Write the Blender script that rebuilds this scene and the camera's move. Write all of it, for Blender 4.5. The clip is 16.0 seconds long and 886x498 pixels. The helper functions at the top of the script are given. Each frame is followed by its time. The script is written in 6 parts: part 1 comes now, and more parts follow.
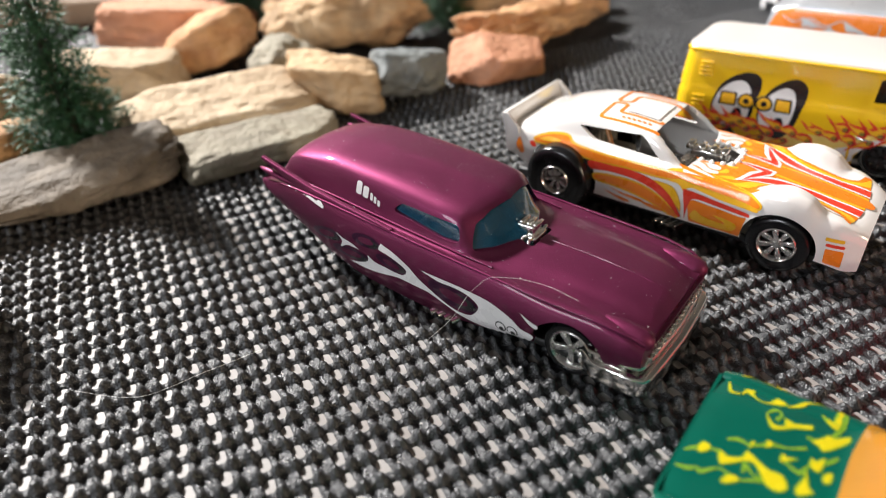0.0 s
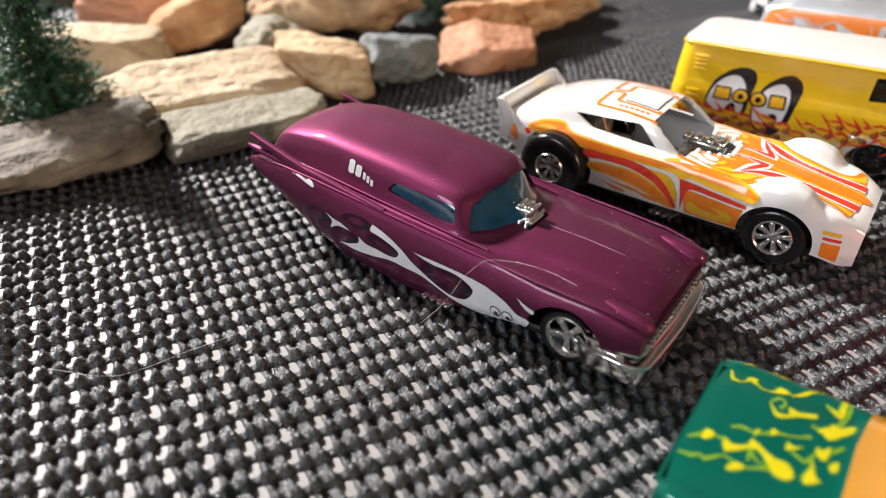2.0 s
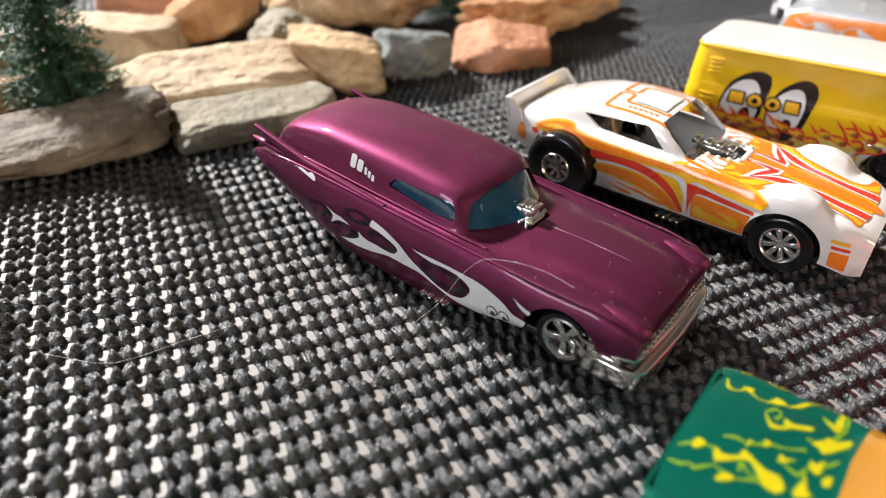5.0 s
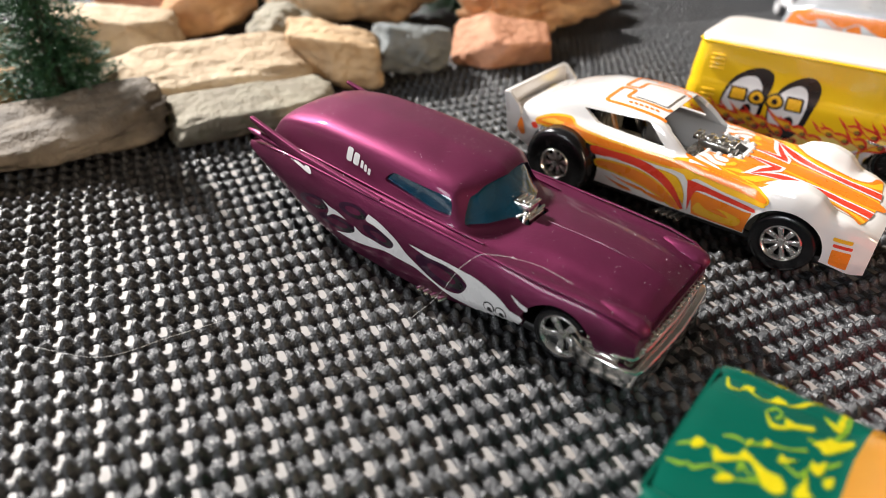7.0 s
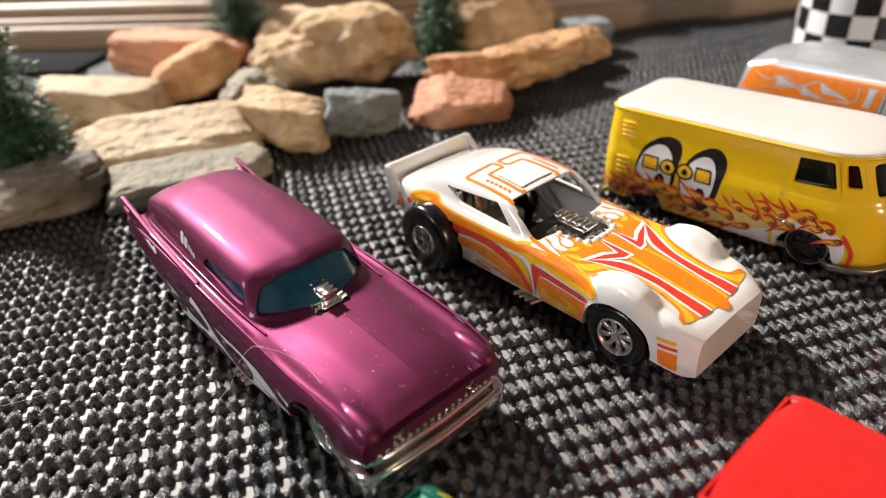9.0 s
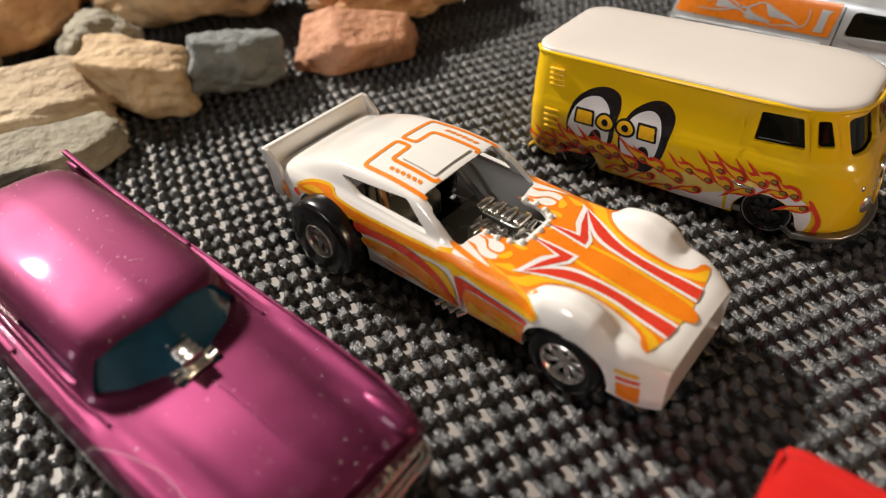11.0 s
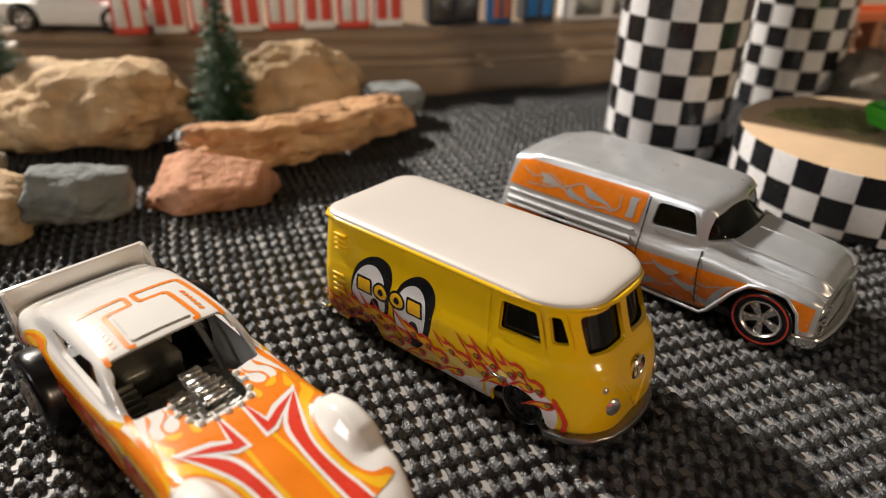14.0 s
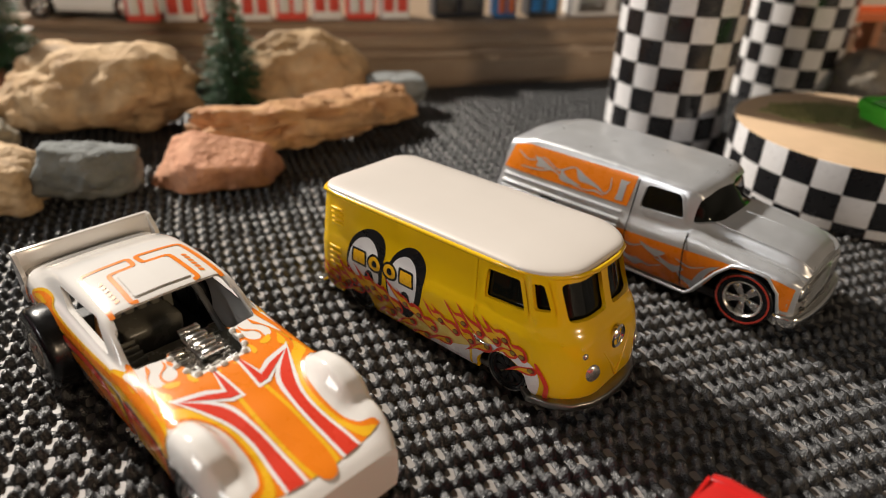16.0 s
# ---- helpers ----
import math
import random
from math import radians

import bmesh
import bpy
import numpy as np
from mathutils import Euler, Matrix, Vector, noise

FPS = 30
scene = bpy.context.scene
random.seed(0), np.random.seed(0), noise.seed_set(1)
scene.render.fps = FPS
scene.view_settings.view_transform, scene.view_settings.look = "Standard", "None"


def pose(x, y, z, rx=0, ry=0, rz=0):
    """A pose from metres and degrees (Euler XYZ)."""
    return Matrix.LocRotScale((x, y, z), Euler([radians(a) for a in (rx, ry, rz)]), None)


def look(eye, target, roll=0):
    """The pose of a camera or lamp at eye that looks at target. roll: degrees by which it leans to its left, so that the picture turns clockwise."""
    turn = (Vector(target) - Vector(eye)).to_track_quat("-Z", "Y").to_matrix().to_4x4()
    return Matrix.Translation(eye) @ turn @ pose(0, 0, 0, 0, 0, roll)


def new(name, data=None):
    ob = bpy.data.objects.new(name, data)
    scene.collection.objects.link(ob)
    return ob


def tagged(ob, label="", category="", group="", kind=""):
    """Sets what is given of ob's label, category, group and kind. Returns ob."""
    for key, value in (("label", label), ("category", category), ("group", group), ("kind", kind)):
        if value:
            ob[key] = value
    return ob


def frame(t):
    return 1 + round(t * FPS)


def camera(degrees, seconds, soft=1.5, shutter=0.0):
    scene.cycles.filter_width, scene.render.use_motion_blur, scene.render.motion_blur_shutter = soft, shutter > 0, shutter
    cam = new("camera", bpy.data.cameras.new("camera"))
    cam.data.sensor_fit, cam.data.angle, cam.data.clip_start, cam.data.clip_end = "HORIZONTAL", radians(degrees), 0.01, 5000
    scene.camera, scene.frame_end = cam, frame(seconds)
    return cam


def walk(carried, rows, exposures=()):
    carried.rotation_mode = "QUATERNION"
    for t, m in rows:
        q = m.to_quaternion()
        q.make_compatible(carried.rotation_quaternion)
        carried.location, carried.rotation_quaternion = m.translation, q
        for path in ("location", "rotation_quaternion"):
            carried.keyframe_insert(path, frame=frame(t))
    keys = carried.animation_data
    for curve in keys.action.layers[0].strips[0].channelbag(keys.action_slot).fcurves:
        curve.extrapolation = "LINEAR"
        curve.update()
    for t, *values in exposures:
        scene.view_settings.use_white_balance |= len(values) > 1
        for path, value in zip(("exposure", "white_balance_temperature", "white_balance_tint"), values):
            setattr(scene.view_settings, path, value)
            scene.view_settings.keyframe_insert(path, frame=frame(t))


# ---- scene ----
cam = camera(66.9, 16.0, 1.0, 0.35)
# seconds, eye in millimetres, turn in degrees
PATH = [
    (0.0, 0.0, 0.0, 75.24, 55.75, 1.78, -1.21),
    (0.5, -0.76, 2.47, 72.64, 54.27, 0.9, -1.67),
    (1.0, -1.89, 1.98, 71.75, 54.81, 0.15, -1.73),
    (1.5, -2.21, 1.58, 71.45, 55.37, -0.21, -1.89),
    (2.0, -2.74, 1.06, 71.1, 55.76, -0.56, -1.94),
    (2.5, -2.61, -0.45, 71.92, 55.79, 0.04, -1.31),
    (3.0, -3.4, -1.51, 71.55, 55.78, -0.26, -0.52),
    (3.5, -5.06, -2.76, 70.06, 55.74, -1.19, 0.31),
    (4.0, -1.42, 1.35, 69.98, 56.38, -1.58, -0.37),
    (4.2, -0.85, 1.37, 70.84, 55.65, -1.0, -0.0),
    (6.5, 0.75, 2.55, 69.29, 55.6, -1.51, 0.27),
    (7.0, 0.53, 2.65, 69.23, 55.45, -1.57, 0.38),
    (7.5, 10.65, 5.75, 71.83, 56.37, -1.58, 1.29),
    (7.7, 19.8, 10.5, 72.4, 57.91, -2.7, -0.41),
    (8.0, 31.96, 15.36, 73.42, 58.31, -0.75, 2.2),
    (8.2, 35.2, 13.5, 75.2, 57.26, 1.44, 5.32),
    (8.5, 38.57, 9.94, 77.06, 57.74, 2.38, 6.97),
    (9.0, 49.84, 12.12, 76.96, 57.86, 2.81, 9.28),
    (9.2, 50.85, 14.22, 76.3, 56.96, 3.64, 9.04),
    (11.3, 48.87, 42.67, 75.23, 49.41, 2.38, 0.67),
    (11.5, 49.28, 42.69, 72.47, 49.65, 2.17, 0.77),
    (12.0, 52.81, 44.91, 74.58, 49.77, 2.03, 0.82),
    (12.5, 78.35, 61.24, 81.34, 52.87, 0.69, -0.19),
    (12.8, 85.5, 59.6, 79.9, 57.46, -0.31, 1.36),
    (13.0, 86.57, 57.21, 77.75, 58.7, -1.52, 2.08),
    (13.5, 88.9, 52.2, 73.32, 60.44, -0.97, 3.7),
    (14.0, 90.22, 51.73, 77.46, 60.58, -1.05, 3.96),
    (14.5, 92.03, 49.37, 73.49, 60.39, -1.6, 4.03),
    (15.0, 94.4, 45.31, 73.41, 60.4, -1.48, 4.72),
    (15.5, 93.76, 44.62, 75.36, 60.78, -1.7, 5.05),
    (16.0, 93.51, 45.54, 75.39, 60.7, -1.8, 5.09),
]
walk(cam, [(t, pose(x / 1000, y / 1000, z / 1000, rx, ry, rz)) for t, x, y, z, rx, ry, rz in PATH],
     exposures=[(0.0, 0.43, 6250, 10), (7.0, 0.43, 6300, 10), (7.5, 0.54, 6300, 10), (8.0, 0.40, 6400, 10), (8.5, 0.30, 6450, 10), (9.5, 0.2, 6600, 10), (11.3, -0.2, 6900, 10), (16.0, -0.25, 6900, 10)])

# ---- world, room light ----
cam.data.dof.use_dof = True
cam.data.dof.focus_distance = 0.112
cam.data.dof.aperture_fstop = 15.0

world = bpy.data.worlds.new("world")
scene.world = world
world.use_nodes = True
world.node_tree.nodes["Background"].inputs[0].default_value = (1.0, 0.93, 0.85, 1)
world.node_tree.nodes["Background"].inputs[1].default_value = 0.05


def lamp(name, power, colour, size, eye, target, size_y=None):
    data = bpy.data.lights.new(name, "AREA")
    data.energy, data.color, data.size = power, colour, size
    if size_y:
        data.shape, data.size_y = "RECTANGLE", size_y
    ob = new(name, data)
    ob.matrix_world = look(eye, target)
    return ob


# the key light stands beside the row of cars, an unseen window gives the soft rest
lamp("key_lamp", 41.0, (1.0, 0.955, 0.90), 0.08, (-0.80, 0.79, 0.87), (0.05, 0.15, 0.0))
lamp("window_light", 15.0, (0.95, 0.97, 1.0), 0.6, (-1.60, -1.10, 0.72), (0.0, 0.1, 0.0), 0.7)
# added warm fill from the front right, its source unseen
lamp("standing_lamp", 5.0, (1.0, 0.78, 0.56), 0.12, (0.98, -0.72, 0.46), (0.1, 0.2, 0.0))

# ---- materials ----
def material(name, base, rough=0.5, metal=0.0, coat=0.0, second=None, grain=400.0, spread=0.35, bump=0.0, bump_grain=900.0,
             transmission=0.0, alpha=1.0, flake=0.0, ior=1.5, stretch=(1, 1, 1), rough_spread=0.12, low=0.35, high=0.7, deep=0.0004, cells=False):
    """Principled paint, stone or plastic with two scales of colour change, uneven gloss and fine relief. Grain is per metre."""
    m = bpy.data.materials.new(name)
    m.use_nodes = True
    nodes, links = m.node_tree.nodes, m.node_tree.links
    out = nodes["Principled BSDF"]
    coords = nodes.new("ShaderNodeTexCoord")
    mapping = nodes.new("ShaderNodeMapping")
    mapping.inputs["Scale"].default_value = stretch
    links.new(coords.outputs["Object"], mapping.inputs[0])

    def noise_at(scale, detail=4.0):
        n = nodes.new("ShaderNodeTexNoise")
        n.inputs["Scale"].default_value = scale
        n.inputs["Detail"].default_value = detail
        links.new(mapping.outputs[0], n.inputs["Vector"])
        return n

    big, fine = noise_at(grain * 0.22), noise_at(grain)
    blend = nodes.new("ShaderNodeMix")
    blend.inputs[0].default_value = 0.45
    links.new(big.outputs[0], blend.inputs[2])
    links.new(fine.outputs[0], blend.inputs[3])
    ramp = nodes.new("ShaderNodeValToRGB")
    ramp.color_ramp.elements[0].position, ramp.color_ramp.elements[1].position = low, high
    other = second or tuple(c * (1 - spread) for c in base)
    ramp.color_ramp.elements[0].color, ramp.color_ramp.elements[1].color = (*other, 1), (*base, 1)
    links.new(blend.outputs[0], ramp.inputs[0])
    links.new(ramp.outputs[0], out.inputs["Base Color"])
    gloss = nodes.new("ShaderNodeMapRange")
    gloss.inputs[3].default_value, gloss.inputs[4].default_value = max(0.0, rough - rough_spread), min(1.0, rough + rough_spread)
    links.new(fine.outputs[0], gloss.inputs[0])
    links.new(gloss.outputs[0], out.inputs["Roughness"])
    out.inputs["Metallic"].default_value = metal
    out.inputs["Coat Weight"].default_value = coat
    out.inputs["Coat Roughness"].default_value = 0.06
    out.inputs["Transmission Weight"].default_value = transmission
    out.inputs["IOR"].default_value = ior
    out.inputs["Alpha"].default_value = alpha
    if bump or flake:
        relief = nodes.new("ShaderNodeBump")
        relief.inputs["Strength"].default_value = bump or flake
        relief.inputs["Distance"].default_value = deep if bump else 0.00008
        if flake:
            cells = nodes.new("ShaderNodeTexVoronoi")
            cells.inputs["Scale"].default_value = 5200.0
            links.new(coords.outputs["Object"], cells.inputs["Vector"])
            links.new(cells.outputs["Color"], relief.inputs["Height"])
        elif cells:
            lumps = nodes.new("ShaderNodeTexVoronoi")
            lumps.inputs["Scale"].default_value = bump_grain
            links.new(coords.outputs["Object"], lumps.inputs["Vector"])
            mixed = nodes.new("ShaderNodeMath")
            mixed.operation = "MULTIPLY_ADD"
            mixed.inputs[1].default_value = 0.7
            links.new(noise_at(bump_grain * 0.8, 6.0).outputs[0], mixed.inputs[2])
            links.new(lumps.outputs["Distance"], mixed.inputs[0])
            links.new(mixed.outputs[0], relief.inputs["Height"])
        else:
            links.new(noise_at(bump_grain, 8.0).outputs[0], relief.inputs["Height"])
        links.new(relief.outputs[0], out.inputs["Normal"])
        if bump > 0.5:
            links.new(relief.outputs[0], out.inputs["Coat Normal"])
    return m


def banded(m, other, scale, amount=0.6):
    """Adds darker veins that follow wavy layers, for wood and layered stone."""
    nodes, links = m.node_tree.nodes, m.node_tree.links
    out = nodes["Principled BSDF"]
    old = out.inputs["Base Color"].links[0].from_socket
    coords = nodes.new("ShaderNodeTexCoord")
    wave = nodes.new("ShaderNodeTexWave")
    wave.bands_direction = "Z"
    wave.inputs["Scale"].default_value = scale
    wave.inputs["Distortion"].default_value = 6.0
    wave.inputs["Detail"].default_value = 3.0
    wave.inputs["Detail Scale"].default_value = 1.5
    links.new(coords.outputs["Object"], wave.inputs["Vector"])
    strength = nodes.new("ShaderNodeMath")
    strength.operation = "MULTIPLY"
    strength.inputs[1].default_value = amount
    links.new(wave.outputs["Fac"], strength.inputs[0])
    mix = nodes.new("ShaderNodeMix")
    mix.data_type = "RGBA"
    mix.inputs["B"].default_value = (*other, 1)
    links.new(strength.outputs[0], mix.inputs["Factor"])
    links.new(old, mix.inputs["A"])
    links.new(mix.outputs["Result"], out.inputs["Base Color"])
    return m


PURPLE = material("purple_candy_paint", (0.160, 0.024, 0.072), 0.50, 0.84, 0.42, spread=0.16, grain=250, flake=0.7, rough_spread=0.06)
PURPLE.node_tree.nodes["Principled BSDF"].inputs["Coat Roughness"].default_value = 0.06
PURPLE.node_tree.nodes["Principled BSDF"].inputs["Specular IOR Level"].default_value = 0.2
PURPLE_DARK = material("deep_purple_print", (0.05, 0.004, 0.038), 0.3, 0.5, 0.5, spread=0.2, rough_spread=0.05)
BLUE_GLASS = material("blue_tinted_plastic", (0.009, 0.12, 0.23), 0.05, coat=1.0, transmission=0.45, spread=0.45, grain=500, rough_spread=0.03, bump=0.3, bump_grain=420, deep=0.0006)
SMOKE_GLASS = material("smoked_plastic", (0.012, 0.013, 0.010), 0.06, transmission=0.3, spread=0.2, rough_spread=0.03, ior=1.35)
AMBER_GLASS = material("amber_plastic", (0.46, 0.19, 0.002), 0.2, transmission=0.2, coat=0.1, spread=0.25, grain=150)
CHROME = material("chrome_plating", (0.90, 0.88, 0.84), 0.17, 1.0, spread=0.12, bump=0.06, rough_spread=0.06)
STEEL = material("dull_zinc", (0.42, 0.41, 0.38), 0.35, 1.0, spread=0.3, bump=0.1)
WHITE = material("white_enamel", (0.80, 0.77, 0.74), 0.14, coat=0.9, spread=0.05, grain=120, rough_spread=0.06)
CREAM = material("cream_roof_enamel", (0.66, 0.61, 0.565), 0.34, coat=0.2, spread=0.05, grain=120, rough_spread=0.05)
YELLOW = material("yellow_enamel", (0.86, 0.53, 0.010), 0.2, coat=0.6, spread=0.07, grain=120, rough_spread=0.06)
SILVER = material("silver_metal_flake", (0.64, 0.66, 0.69), 0.32, 0.5, 0.5, spread=0.14, grain=300, flake=0.14)
ORANGE = material("orange_print", (0.86, 0.22, 0.012), 0.28, coat=0.4, spread=0.08, rough_spread=0.05)
GOLD = material("yellow_orange_print", (0.86, 0.46, 0.02), 0.28, coat=0.4, spread=0.08, rough_spread=0.05)
RED = material("red_print", (0.72, 0.05, 0.025), 0.28, coat=0.4, spread=0.1, rough_spread=0.05)
OLIVE_PRINT = material("olive_print", (0.30, 0.24, 0.04), 0.3, coat=0.4, spread=0.2, rough_spread=0.05)
PALE_PRINT = material("pale_yellow_print", (0.84, 0.62, 0.16), 0.28, coat=0.4, spread=0.08, rough_spread=0.05)
LIME_PRINT = material("yellow_green_print", (0.16, 0.30, 0.02), 0.28, coat=0.4, spread=0.25, grain=500)
MAROON = material("dark_red_print", (0.22, 0.012, 0.012), 0.3, coat=0.4, spread=0.2, rough_spread=0.05)
PRINT_WHITE = material("white_print", (0.80, 0.78, 0.78), 0.28, coat=0.4, spread=0.05, rough_spread=0.05)
PRINT_BLACK = material("black_print", (0.012, 0.012, 0.014), 0.28, coat=0.4, spread=0.2, rough_spread=0.05)
RED_ENAMEL = material("red_enamel", (0.62, 0.02, 0.018), 0.22, coat=0.6, spread=0.08, rough_spread=0.05)
GREEN_ENAMEL = material("emerald_enamel", (0.002, 0.125, 0.082), 0.22, 0.35, 0.6, spread=0.2, grain=160, rough_spread=0.05)
LIME_ENAMEL = material("bright_green_enamel", (0.06, 0.46, 0.04), 0.25, 0.2, 0.6, spread=0.12, rough_spread=0.05)
RIM_METAL = material("satin_silver_rim", (0.72, 0.70, 0.67), 0.26, 0.85, spread=0.2, bump=0.05, rough_spread=0.08)
TYRE = material("black_plastic_tyre", (0.007, 0.007, 0.008), 0.24, spread=0.4, bump=0.05)
BLACK = material("black_plastic", (0.014, 0.014, 0.014), 0.45, spread=0.4, bump=0.1)
GREY_PLASTIC = material("grey_plastic", (0.16, 0.155, 0.15), 0.42, spread=0.25, bump=0.1)
OLIVE_PLASTIC = material("olive_grey_plastic", (0.19, 0.18, 0.145), 0.25, spread=0.25, bump=0.1)
FLAME_YELLOW = material("lemon_print", (0.56, 0.46, 0.006), 0.25, coat=0.4, spread=0.15, grain=300)
BROWN_PLASTIC = material("orange_brown_plastic", (0.45, 0.19, 0.05), 0.35, spread=0.2)
REDLINE = material("red_line_ring", (0.55, 0.05, 0.03), 0.3, spread=0.1)

WEAVE = material("grey_vinyl_weave", (0.036, 0.037, 0.040), 0.45, coat=0.28, ior=1.5, spread=0.5, grain=1500, bump=0.52, bump_grain=2800, rough_spread=0.12, deep=0.00038, cells=True)
WEAVE.node_tree.nodes["Principled BSDF"].inputs["Coat Roughness"].default_value = 0.24
TABLE = banded(material("light_wood_tabletop", (0.31, 0.287, 0.27), 0.55, spread=0.15, grain=60, stretch=(1, 6, 1), bump=0.05), (0.17, 0.125, 0.095), 30, 0.3)
RAIL = banded(material("brown_wood", (0.36, 0.255, 0.17), 0.42, spread=0.3, grain=70, stretch=(0.15, 3, 3), bump=0.1), (0.24, 0.155, 0.095), 40, 0.4)
SAND = material("sandy_board", (0.62, 0.43, 0.27), 0.75, spread=0.14, grain=200, bump=0.15)
GRASS = material("green_flock", (0.16, 0.18, 0.06), 0.9, second=(0.30, 0.26, 0.12), grain=900, bump=0.8)
NEEDLE = material("dark_green_needles", (0.060, 0.15, 0.065), 0.55, second=(0.018, 0.07, 0.03), grain=300, spread=0.5)
BARK = material("dark_wire_trunk", (0.06, 0.05, 0.035), 0.7, spread=0.4)
FLOOR_WOOD = material("dark_floor_boards", (0.11, 0.075, 0.05), 0.5, spread=0.3, grain=8, stretch=(0.3, 3, 1), bump=0.05, bump_grain=40)
PLASTER = material("plain_room_wall", (0.24, 0.22, 0.195), 0.85, spread=0.08, grain=6, bump=0.05, bump_grain=60)
CARD_RED = material("red_card", (0.78, 0.09, 0.065), 0.5, spread=0.15)
CARD_WHITE = material("white_card", (0.84, 0.82, 0.80), 0.5, spread=0.08)
CARD_DARK = material("dark_card", (0.05, 0.05, 0.055), 0.5, spread=0.3)
# flat black for the added strip that stands in for a dark void
DARK_VOID = material("black_void", (0.012, 0.012, 0.013), 0.95, spread=0.3, grain=900, bump=0.3)
DARK_VOID.node_tree.nodes["Principled BSDF"].inputs["Specular IOR Level"].default_value = 0.1
CARD_BLUE = material("blue_card", (0.03, 0.22, 0.55), 0.5, spread=0.15)
TRACK = material("orange_track_plastic", (0.85, 0.22, 0.08), 0.35, spread=0.08)


def stone(name, base, second, bands=None, rough=0.8, amount=0.45, grain=130.0, stain=(0.10, 0.06, 0.035), stained=0.55):
    """Weathered stone: two scales of colour, faint layers, pitted relief, and dark stains of their own shape."""
    m = material(name, base, rough, second=second, grain=grain, bump=0.9, bump_grain=380, low=0.36, high=0.62, deep=0.0013)
    if bands:
        banded(m, bands, 45, amount * 0.8)
    nodes, links = m.node_tree.nodes, m.node_tree.links
    out = nodes["Principled BSDF"]
    old = out.inputs["Base Color"].links[0].from_socket
    coords = nodes.new("ShaderNodeTexCoord")
    spots = nodes.new("ShaderNodeTexNoise")
    spots.inputs["Scale"].default_value, spots.inputs["Detail"].default_value, spots.inputs["Distortion"].default_value = 62.0, 6.0, 0.6
    links.new(coords.outputs["Object"], spots.inputs["Vector"])
    edge = nodes.new("ShaderNodeMapRange")
    edge.inputs[1].default_value, edge.inputs[2].default_value, edge.inputs[4].default_value = 0.50, 0.68, stained
    links.new(spots.outputs[0], edge.inputs[0])
    mix = nodes.new("ShaderNodeMix")
    mix.data_type = "RGBA"
    mix.inputs["B"].default_value = (*stain, 1)
    links.new(edge.outputs[0], mix.inputs["Factor"])
    links.new(old, mix.inputs["A"])
    links.new(mix.outputs["Result"], out.inputs["Base Color"])
    return m


TAN = stone("tan_sandstone", (0.66, 0.48, 0.29), (0.36, 0.23, 0.12), (0.46, 0.28, 0.13))
CREAM_STONE = stone("pale_layered_stone", (0.66, 0.54, 0.38), (0.42, 0.31, 0.20), (0.38, 0.25, 0.13), amount=0.3, stain=(0.26, 0.16, 0.08), stained=0.45)
GREY_STONE = stone("grey_brown_stone", (0.29, 0.245, 0.195), (0.085, 0.07, 0.055), (0.30, 0.23, 0.15), amount=0.3, grain=70, stain=(0.035, 0.03, 0.025), stained=0.75)
OLIVE_STONE = stone("grey_green_stone", (0.34, 0.31, 0.235), (0.19, 0.165, 0.12), (0.46, 0.40, 0.31), amount=0.35, stain=(0.16, 0.11, 0.065))
SLATE = stone("blue_grey_stone", (0.20, 0.215, 0.21), (0.10, 0.11, 0.11), (0.40, 0.41, 0.40), amount=0.3, stain=(0.06, 0.065, 0.065))
RED_STONE = stone("red_brown_stone", (0.62, 0.31, 0.19), (0.44, 0.19, 0.10), (0.55, 0.31, 0.18), amount=0.3, stain=(0.34, 0.11, 0.045), stained=0.4)
ORANGE_STONE = stone("orange_stone", (0.66, 0.38, 0.18), (0.36, 0.16, 0.07), (0.58, 0.38, 0.20), amount=0.35)

# ---- building helpers; all shapes are drawn in millimetres ----
MM = 0.001


def thing(name, m, label, category, group=""):
    ob = new(name)
    ob.empty_display_size = 0.01
    ob.matrix_world = m
    return tagged(ob, label, category, group)


def mesh_of(bm, name, mat, smooth=50.0, scale=MM):
    bm.normal_update()
    data = bpy.data.meshes.new(name)
    bm.to_mesh(data)
    data.transform(Matrix.Scale(scale, 4))
    data.materials.append(mat)
    if smooth:
        data.polygons.foreach_set("use_smooth", [True] * len(data.polygons))
        data.set_sharp_from_angle(angle=radians(smooth))
    return data


def part(name, bm, mat, parent, label="", m=None, smooth=50.0):
    ob = new(name, bm if isinstance(bm, bpy.types.Mesh) else mesh_of(bm, name, mat, smooth))
    ob.parent = parent
    if m is not None:
        ob.matrix_local = m
    return tagged(ob, label) if label else ob


def place(x, y, z=0, rx=0, ry=0, rz=0):
    return pose(x * MM, y * MM, z * MM, rx, ry, rz)


